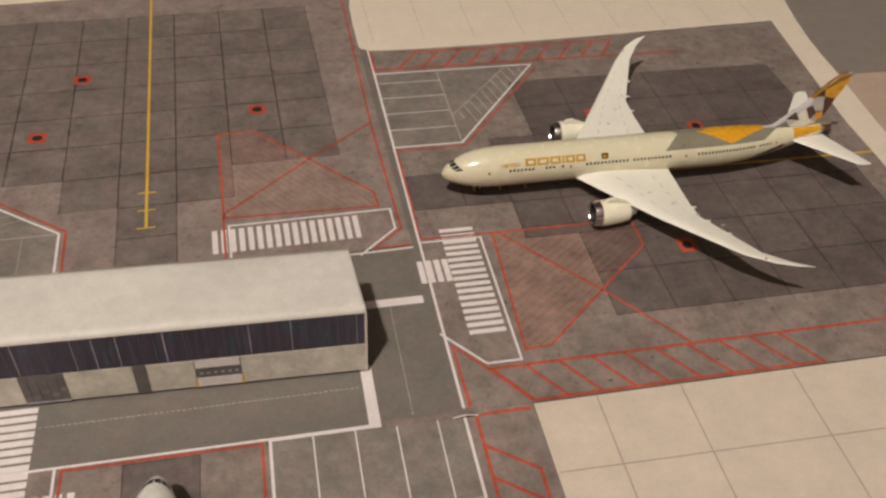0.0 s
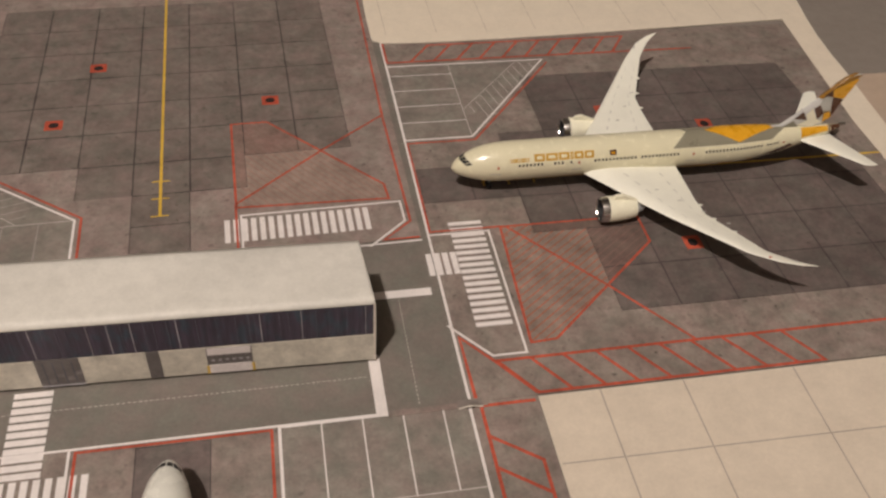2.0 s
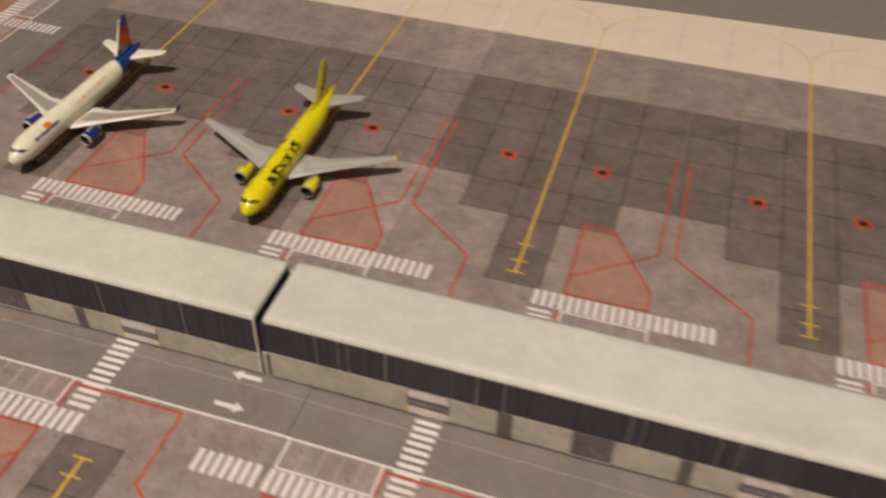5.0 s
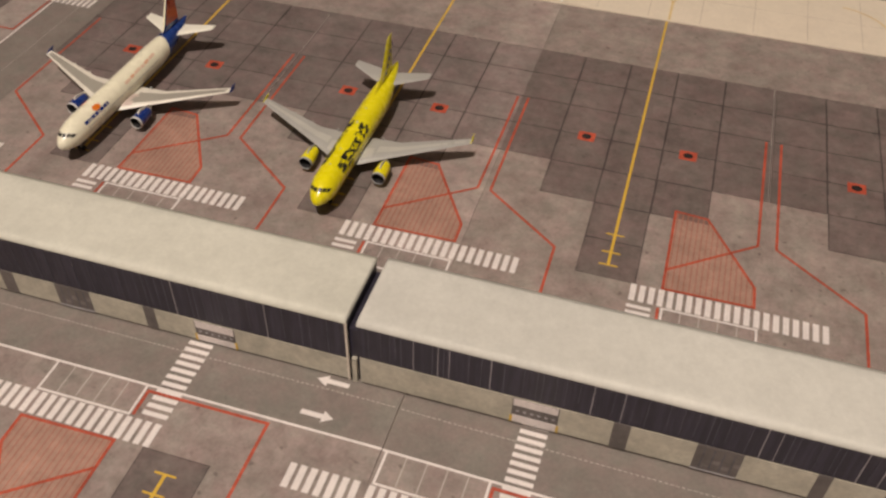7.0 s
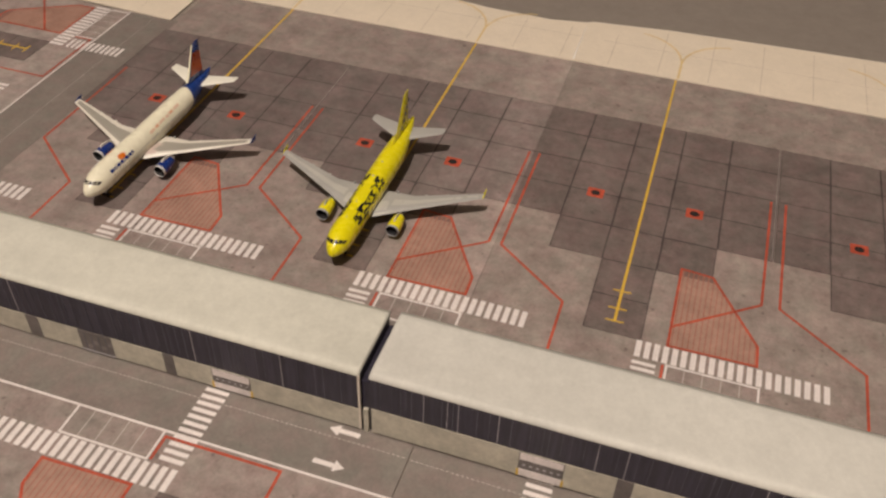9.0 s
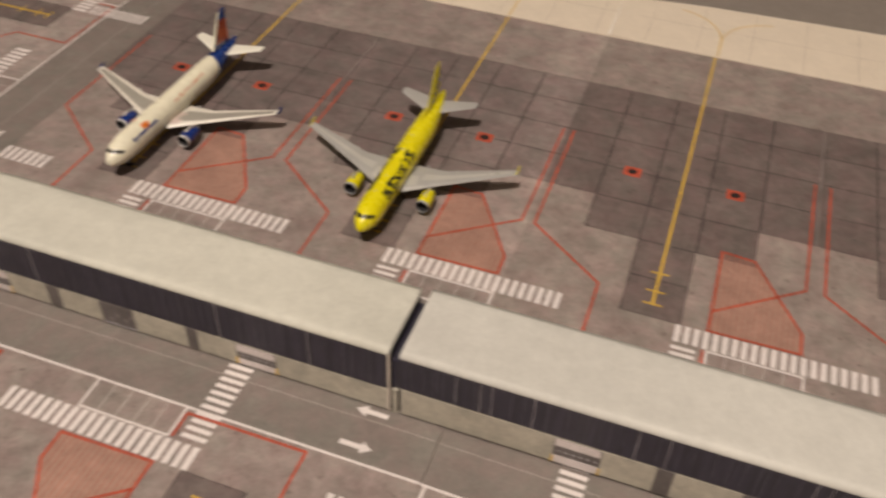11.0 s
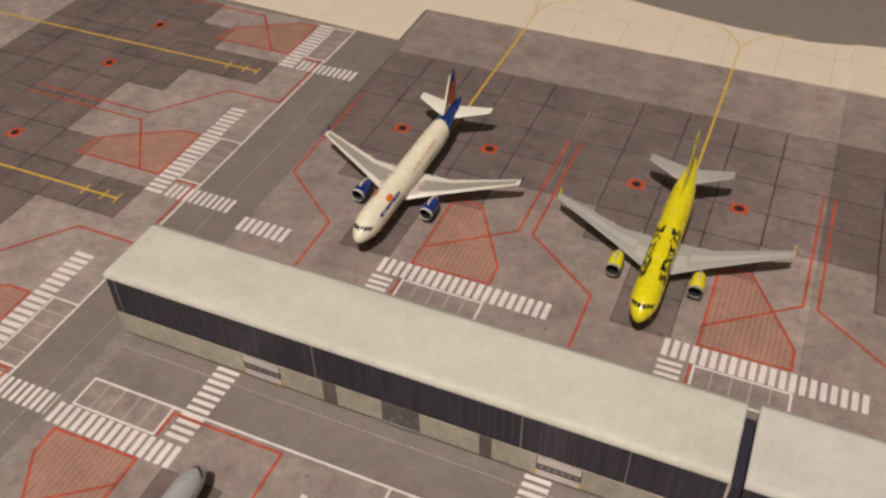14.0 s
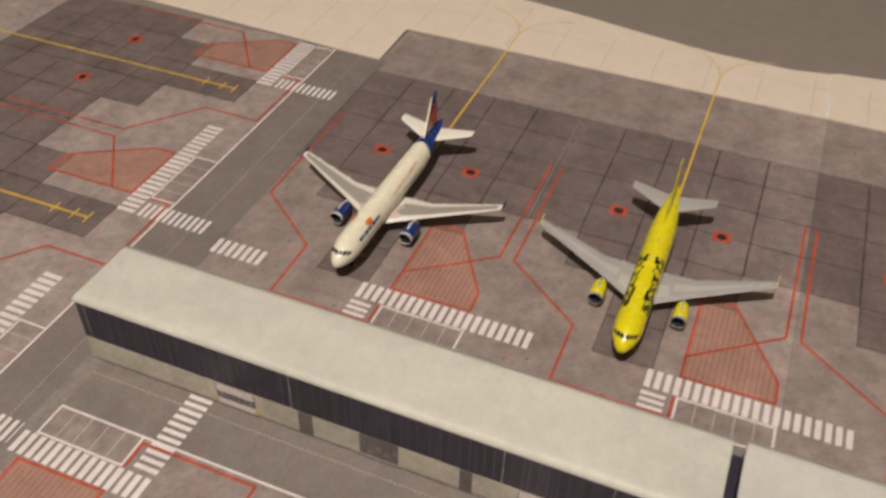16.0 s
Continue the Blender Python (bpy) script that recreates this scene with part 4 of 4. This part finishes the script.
def airliner(m, label, spec):
    """A die-cast airliner on its wheels; spec holds sizes in millimetres and the paints."""
    top = bpy.data.objects.new("model_airliner", None)
    scene.collection.objects.link(top)
    top.matrix_basis = m
    tagged(top, label, "model aircraft", "model airliners")
    body = Body(spec["length"], spec["width"], spec["height"], spec["zc"], spec.get("nose", 1.0))
    fus = part("fuselage", body.mesh(), spec["paint"], top, smooth=True)
    dx = spec.get("wing_shift", 0.0)
    dt = spec.get("tail_shift", 0.0)
    ws = [(y, x + dx, c, z, t) for y, x, c, z, t in spec["wing"]]
    wings = []
    for s in (1, -1):
        w = part("wing", wing_mesh(ws, s), spec["wing_paint"], top, smooth=True)
        wings.append(w)
        for a, b, u0, u1, mm in spec.get("panels", ()):
            v, f = upper(ws, s, a, b, u0, u1)
            link("wing_panel", mesh_of("wing_panel", v, f, mm), w)
        for y, q in spec.get("fairings", ()):
            for (y0, x0, c0, z0, t0), (y1, x1, c1, z1, t1) in zip(ws, ws[1:]):
                if y0 <= y <= y1:
                    k = (y - y0) / (y1 - y0)
                    te, z = x0 + c0 + (x1 + c1 - x0 - c0) * k, z0 + (z1 - z0) * k
            bm = bmesh.new()
            bmesh.ops.create_icosphere(bm, subdivisions=2, radius=1.0)
            for v in bm.verts:
                v.co = Vector((te - 0.9 + v.co.x * q * 0.9, s * y + v.co.y * 0.6, z - 0.3 + v.co.z * 0.55)) * MM
            part("flap_fairing", bm, spec["wing_paint"], w, smooth=True)
        st = [(y, x + dt, c, z, t) for y, x, c, z, t in spec["stab"]]
        part("tailplane", wing_mesh(st, s), spec["stab_paint"], top, smooth=True)
        ex, ey, ez, el, er = spec["engine"]
        engine(top, (ex + dx, s * ey, ez), el, er, spec["engine_paint"], (spec["pylon"][0] + dx, spec["pylon"][1]), ring=spec.get("ring", CHROME), cone=spec.get("cone"), pylon=spec.get("pylon_paint"), lip=spec.get("lip", 0.165))
        if "fence" in spec:
            y, x, c, z = spec["fence"]
            bm = loft([[Vector((x + dx + a, s * (y + b), z + hh)) * MM for a, hh in ((0, 0), (c * 0.7, spec.get("fence_up", 2.2)), (c * 1.25, spec.get("fence_up", 2.2)), (c, 0), (c * 1.1, -1.0), (c * 0.7, -1.0))] for b in (-0.12, 0.12)])
            part("wing_fence", bm, spec["fence_paint"], w)
    fin = part("fin", fin_mesh([(a + dt, b + dt, z, t) for a, b, z, t in spec["fin"]]), spec["fin_paint"], top, smooth=True)
    gx, gr = spec["nose_gear"]
    wheels("nose_gear", top, gx, 0.0, spec["zc"] - spec["height"] * 0.35, gr, 0.9)
    for s in (-1, 1):
        wheels("main_gear", top, spec["main_gear"][0] + dx, s * spec["main_gear"][1], spec["zc"] - spec["height"] * 0.2, spec["main_gear"][2], 1.1, spec["main_gear"][3])
    return top, body, fus, fin, wings


LARGE = dict(
    length=155.0, width=14.4, height=14.9, zc=11.9, nose=0.95, paint=IVORY, wing_paint=WING_WHITE, stab_paint=WING_WHITE,
    wing=[(0, 45, 42, 7.5, 4.6), (7, 50.3, 35.8, 7.9, 4.2), (28, 64.8, 20.0, 9.5, 2.4), (37, 71.0, 13.8, 10.4, 1.7), (62, 88.4, 6.6, 14.4, 0.9), (69.5, 95.2, 5.2, 16.6, 0.6), (73.0, 100.8, 3.4, 17.6, 0.4), (74.6, 105.4, 0.9, 18.1, 0.15)],
    stab=[(0, 134, 17, 14.0, 1.6), (3, 136, 15.5, 14.2, 1.4), (24.4, 152.2, 5.2, 16.4, 0.5), (25.0, 154.2, 2.6, 16.5, 0.2)],
    fin=[(117.0, 146.0, 18.2, 0.5), (128.5, 147.4, 19.8, 0.8), (135.2, 149.4, 25.6, 0.8), (141.2, 151.6, 31.3, 0.7), (149.4, 154.6, 39.0, 0.45), (152.6, 155.2, 40.6, 0.2)], fin_paint=SILVER_WHITE,
    engine=(50.0, 24.9, 5.9, 15.6, 4.65), pylon=(63.0, 9.6), engine_paint=WHITE, cone=SILVER_GREY, nose_gear=(15.0, 1.3), main_gear=(79.0, 12.5, 1.6, 2),
    fairings=((31, 3.0), (40, 3.0), (49, 2.6)))

SMALL = dict(
    lip=0.085, length=92.5, width=9.6, height=10.2, zc=8.9, nose=0.95, paint=WHITE, wing_paint=WING_WHITE, stab_paint=WING_WHITE,
    wing=[(0, 25.6, 20, 5.2, 2.6), (4.5, 28.0, 17.0, 5.5, 2.4), (16, 35.0, 9.5, 6.4, 1.3), (41.2, 48.4, 3.5, 9.0, 0.5), (41.6, 49.0, 2.6, 9.0, 0.2)],
    stab=[(0, 76.5, 11.0, 11.0, 1.0), (2.0, 77.6, 10.0, 11.1, 0.9), (15.3, 85.0, 4.4, 12.3, 0.4), (15.6, 86.0, 2.8, 12.3, 0.2)],
    fin=[(63, 86, 13.6, 0.4), (69.5, 86, 15.0, 0.6), (72.5, 86, 17.0, 0.6), (80.6, 86.2, 29.0, 0.3), (81.8, 86.4, 29.5, 0.15)], fin_paint=BLUE,
    engine=(24.0, 14.0, 4.4, 9.8, 2.55), pylon=(33.5, 6.4), engine_paint=NAVY, nose_gear=(10.5, 1.0), main_gear=(44.5, 9.0, 1.3, 1),
    fence=(41.5, 48.6, 4.2, 9.0), fence_paint=NAVY, fence_up=1.0, fairings=((20, 2.2), (28, 2.0), (35, 1.8)))


def title_blocks(body, fus, s, low, high, widths, mat_, name="title_bar", side=1, gap=0.45, rows=2):
    """Plain bars in place of lettering: rows of thin strokes."""
    for w in widths:
        if rows == 0:
            t, e = (high - low) * 0.27, min(0.9, w * 0.36)
            for a, b, lo, hi in ((s, s + w, low, low + t), (s, s + w, high - t, high), (s, s + e, low, high), (s + w - e, s + w, low, high)):
                patch(body, fus, name, [(a, side * lo), (b, side * lo), (b, side * hi), (a, side * hi)], mat_, n=2)
        for k in range(rows):
            lo = low + (high - low) * (k + 0.10) / rows
            hi = low + (high - low) * (k + 0.80) / rows
            patch(body, fus, name, [(s, side * lo), (s + w, side * lo), (s + w, side * hi), (s, side * hi)], mat_, n=2)
        s += w + gap


# the large ivory airliner; its nose points at the service road
large, body, fus, fin, wings = airliner(pose(0.2586, 0.0041, 0.0003, 0, 0, 0.35), "large ivory model airliner with gold and brown tail panels", LARGE)
cockpit(body, fus, 2.6, 1.9, 1.0, ((3, 27), (30, 46), (49, 58)))
row_of_windows(body, fus, ((23.5, 33.2), (37.0, 41.0), (43.2, 43.6), (52.5, 69.0), (70.8, 86.0), (96.5, 120.0), (122.0, 127.0)), 1.42, 71, 0.75, 3.6)
for side in (-1, 1):
    for s in (14.8, 45.4, 90.5, 128.0):
        patch(body, fus, "door_outline", [(s, side * 66), (s + 0.25, side * 66), (s + 0.25, side * 90), (s, side * 90)], PINK, n=1)
        patch(body, fus, "door_mark", [(s + 0.9, side * 70), (s + 1.6, side * 70), (s + 1.6, side * 78), (s + 0.9, side * 78)], RUST, n=1)
        patch(body, fus, "door_sill", [(s - 1.5, side * 94), (s + 2.4, side * 94), (s + 2.4, side * 97), (s - 1.5, side * 97)], PALE_GREY, n=1)
    title_blocks(body, fus, 29.5, 41, 62, (3.6, 3.4, 1.1, 4.0, 4.4, 4.0) if side > 0 else (4.0, 4.4, 4.0, 1.1, 3.4, 3.6), GOLD, side=side, rows=0)
    title_blocks(body, fus, 20.5, 50, 62, (0.5, 2.0, 0.5, 2.2, 0.6), GOLD, side=side, gap=0.3)
    patch(body, fus, "crest", [(58.4, side * 44), (61.0, side * 44), (61.0, side * 60), (58.4, side * 60)], BROWN, n=2)
    patch(body, fus, "crest_centre", [(59.1, side * 50), (60.3, side * 50), (60.3, side * 56), (59.1, side * 56)], AMBER, off=0.09, n=2)
    # coloured facets over the rear crown
    patch(body, fus, "livery_panel", [(90.0, 0), (132.0, 0), (124.0, side * 54), (83.5, side * 54)], TAUPE, n=10)
    patch(body, fus, "livery_panel", [(97.5, 0), (128.0, 0), (110.6, side * 50), (110.0, side * 50)], AMBER, off=0.10, n=10)
    patch(body, fus, "livery_panel", [(119.0, side * 118), (132.0, side * 86), (134.0, side * 100), (129.0, side * 118)], BROWN, n=8)
    patch(body, fus, "livery_panel", [(20.0, side * 152), (118.0, side * 152), (118.0, side * 119), (20.0, side * 128)], GOLD, n=10)
    patch(body, fus, "livery_panel", [(137.0, side * 20), (149.0, side * 20), (149.0, side * 75), (137.0, side * 75)], AMBER, n=6)
    patch(body, fus, "livery_panel", [(149.2, side * 5), (154.6, side * 5), (154.6, side * 175), (149.2, side * 175)], BROWN, n=6)
    y = 0.90
    for corners, mm in (
        ([(145.0, 35.0), (149.5, 39.0), (152.4, 40.5), (155.0, 40.4), (153.4, 38.8)], OLIVE),
        ([(145.4, 34.6), (153.6, 39.0), (154.4, 38.6), (151.1, 30.3), (146.3, 31.4)], AMBER),
        ([(146.3, 31.3), (151.1, 30.2), (148.5, 22.2), (147.5, 25.8)], BROWN),
        ([(142.4, 32.2), (145.3, 34.8), (146.2, 31.5)], BROWN),
        ([(142.0, 28.3), (142.6, 31.6), (146.1, 31.3), (147.4, 25.8), (147.2, 25.2), (144.4, 25.2)], PALE_GREY),
        ([(140.2, 26.7), (142.4, 27.9), (144.9, 24.3), (143.3, 21.4)], BROWN),
        ([(145.0, 24.2), (147.2, 25.0), (148.6, 22.2), (145.7, 20.3)], AMBER),
        ([(139.0, 21.6), (137.6, 23.9), (139.8, 26.6), (142.8, 21.8), (145.3, 20.2), (142.0, 18.4), (134.6, 19.2)], WHITE),
        ([(133.2, 22.4), (136.2, 25.5), (138.8, 21.6)], BROWN),
        ([(128.9, 18.6), (133.3, 21.6), (136.0, 18.6)], TAUPE),
    ):
        fin_patch(fin, "fin_facet", corners, y, mm, side)
part("leading_edge", fin_mesh([(140.9, 144.6, 31.0, 0.95), (149.1, 151.6, 39.0, 0.62), (152.2, 153.9, 40.8, 0.3)]), OLIVE, fin, "olive leading edge", True)
bm = bmesh.new()
bmesh.ops.create_cone(bm, cap_ends=True, segments=10, radius1=0.7 * MM, radius2=0.5 * MM, depth=3.0 * MM, matrix=pose(0.1555, 0, 0.0178, 0, 90))
part("tail_nozzle", bm, CHROME, large, smooth=True)
for s, w in zip((1, -1), wings):
    for k in range(9):
        for q in (0.30, 0.74):
            v, f = upper(LARGE["wing"], s, q, q + 0.022, 11.0 + k * 5.2, 13.4 + k * 5.2, 0.06, 3)
            link("panel_mark", mesh_of("panel_mark", v, f, PANEL_LINE), w)
    for k in range(5):
        y = 14 + k * 8.0
        bm = bmesh.new()
        bmesh.ops.create_cube(bm, size=1.0)
        for v in bm.verts:
            v.co = Vector((56.5 + y * 0.70 + v.co.x * 1.4, s * y + v.co.y * 0.35, 9.9 + (y - 14) * 0.115 + v.co.z * 0.15)) * MM
        part("panel_mark", bm, PALE_GREY, w)
    bm = bmesh.new()
    bmesh.ops.create_icosphere(bm, subdivisions=1, radius=0.0005)
    bmesh.ops.translate(bm, verts=bm.verts[:], vec=(0.0935, s * 0.0667, 0.0162))
    part("navigation_light", bm, RUST if s < 0 else SILVER_GREY, w)

# the white airliner with blue engines
white, body, fus, fin, wings = airliner(pose(-0.2998, -0.0098, 0.0003, 0, 0, 89.2), "white model airliner with blue engines and rust tail", dict(SMALL, wing_shift=2.4, tail_shift=0.7, wing_paint=WING_PALE, ring=SILVER_WHITE, pylon_paint=WING_PALE, fin=[(71.5, 86, 13.6, 0.4), (73.8, 86, 15.0, 0.6), (75.6, 86, 17.0, 0.6), (81.6, 86.2, 29.0, 0.3), (82.6, 86.4, 29.5, 0.15)], panels=((0.16, 0.72, 6.5, 40.0, WING_DARK), (0.05, 0.62, 4.6, 8.0, PINK))))
cockpit(body, fus, 2.4, 1.3, 0.9)
row_of_windows(body, fus, ((12.5, 62.0),), 1.35, 78, 0.5, 2.6, SILVER_GREY)
for side in (-1, 1):
    patch(body, fus, "livery_panel", [(72.5, 0), (92.3, 0), (92.3, side * 179), (68.0, side * 179)], BLUE, n=12)
    patch(body, fus, "sun_disc", [(19.4, side * 24), (22.2, side * 24), (22.2, side * 50), (19.4, side * 50)], ORANGE, n=3)
    patch(body, fus, "sun_disc", [(18.8, side * 30), (22.8, side * 30), (22.8, side * 44), (18.8, side * 44)], ORANGE, off=0.07, n=3)
    title_blocks(body, fus, 11.6, 47, 68, (2.0, 0.6, 0.6, 1.9, 1.8, 0.6, 1.9, 1.7, 1.0), NAVY, side=side, gap=0.35, rows=1)
    for a, b, q, mm in ((39.0, 42.5, 44, PEACH_PALE), (43.2, 45.4, 42, PEACH), (46.0, 50.2, 40, PEACH_PALE), (50.8, 53.0, 41, PEACH_PALE), (53.6, 56.4, 38, PEACH), (57.0, 61.0, 36, PEACH_PALE)):
        patch(body, fus, "side_script", [(a, side * q), (b, side * (q - 2)), (b, side * (q + 11)), (a, side * (q + 13))], mm, n=3)
    for corners, mm in (([(77.4, 19.0), (85.8, 17.0), (85.6, 21.0), (78.6, 22.4)], TERRACOTTA), ([(78.7, 22.4), (85.7, 20.9), (85.8, 25.0), (80.4, 26.0)], RUST), ([(76.2, 16.5), (85.8, 15.6), (85.8, 17.2), (77.4, 19.0)], RUST)):
        fin_patch(fin, "fin_stripe", corners, 0.62, mm, side)
part("leading_edge", fin_mesh([(73.6, 74.4, 15.0, 0.5), (75.4, 76.1, 17.0, 0.5), (81.4, 81.9, 28.9, 0.28)]), WHITE, fin, "white leading edge", True)

# the bright yellow airliner
yellow, body, fus, fin, wings = airliner(pose(-0.2006, -0.0095, 0.0003, 0, 0, 90), "bright yellow model airliner with black side lettering blocks", dict(SMALL, length=86.5, tail_shift=-6.0, wing_shift=-0.6, ring=SILVER_GREY, paint=YELLOW, fin_paint=YELLOW, engine_paint=YELLOW, stab_paint=WING_GREY, wing_paint=WING_GREY, fence_paint=YELLOW, pylon_paint=WING_GREY, panels=((0.12, 0.52, 5.0, 8.6, PALE_GREY), (0.30, 0.62, 9.5, 39.5, PALE_GREY))))
cockpit(body, fus, 2.4, 1.3, 0.9)
rng = random.Random(5)
for side in (-1, 1):
    # brush-like blocks where the lettering runs
    s = 15.0
    for w, lo, hi in ((4.8, 27, 68), (4.5, 22, 78), (3.2, 31, 67), (1.9, 29, 68), (3.2, 31, 65), (2.0, 20, 28), (2.0, 31, 65), (3.6, 16, 66)):
        n = 4
        for k in range(n):
            a = lo + (hi - lo) * k / n
            j = [rng.uniform(-0.5, 0.5) for _ in range(4)]
            q = [rng.uniform(-3, 3) for _ in range(4)]
            x0, x1 = (s + j[0], s + w * 0.62 + j[1]) if k % 2 else (s + w * 0.35 + j[0], s + w + j[1])
            if k in (0, n - 1):
                x0, x1 = s + j[0] * 0.5, s + w + j[1] * 0.5
            patch(body, fus, "title_block", [(x0, side * (a + q[0])), (x1, side * (a + q[1])), (x1 + j[2], side * (a + (hi - lo) / n * 0.85 + q[2])), (x0 + j[3], side * (a + (hi - lo) / n * 0.85 + q[3]))], BLACK, off=0.05 + 0.008 * k, n=3)
        s += w + 0.25
    for k in range(5):
        fin_patch(fin, "title_block", [(70.2 + k * 1.9, 16.0 + k * 2.3), (72.4 + k * 1.7, 15.4 + k * 2.3), (72.8 + k * 1.7, 17.0 + k * 2.3), (70.9 + k * 1.9, 17.6 + k * 2.3)], 0.62, BLACK, side)

for x, r in ((15.0, 0.3), (24.5, 0.28), (41.0, 0.45), (50.5, 0.35)):
    bm = bmesh.new()
    bmesh.ops.create_icosphere(bm, subdivisions=2, radius=r * MM)
    bmesh.ops.translate(bm, verts=bm.verts[:], vec=body.at(x, 0) * MM)
    part("antenna", bm, PALE_GREY, fus, "small pale dome on the crown", True)

# three more, parked nose to the terminal, of which the front parts show
grey, body, fus, fin, wings = airliner(pose(-0.2968, -0.1068, 0.0005, 0, 0, -90) @ Matrix.Scale(0.78, 4), "silver-grey model airliner parked nose to the terminal", dict(SMALL, paint=SILVER_GREY, engine_paint=PALE_GREY, fin_paint=SILVER_GREY, fence_paint=SILVER_GREY, wing_paint=WING_PALE))
cockpit(body, fus, 2.4, 1.3, 0.9)
row_of_windows(body, fus, ((12.5, 62.0),), 1.5, 74, 0.7, 3.0)
pale, body, fus, fin, wings = airliner(pose(-0.0942, -0.1085, 0.0003, 0, 0, -90) @ Matrix.Scale(0.82, 4), "plain white model airliner parked nose to the terminal", dict(SMALL, engine_paint=WHITE, fin_paint=WHITE, fence_paint=WHITE))
cockpit(body, fus, 2.4, 1.3, 0.9)
row_of_windows(body, fus, ((12.5, 62.0),), 1.35, 78, 0.5, 2.6)
third, body, fus, fin, wings = airliner(pose(0.1625, -0.1085, 0.0003, 0, 0, -90), "white wide model airliner parked nose to the terminal", dict(LARGE, width=13.4, height=13.4, zc=10.6, paint=PEARL, fin_paint=PEARL))
cockpit(body, fus, 2.6, 1.9, 1.0, ((3, 27), (30, 46), (49, 58)))
row_of_windows(body, fus, ((23.5, 60.0),), 1.42, 71, 0.75, 3.6)
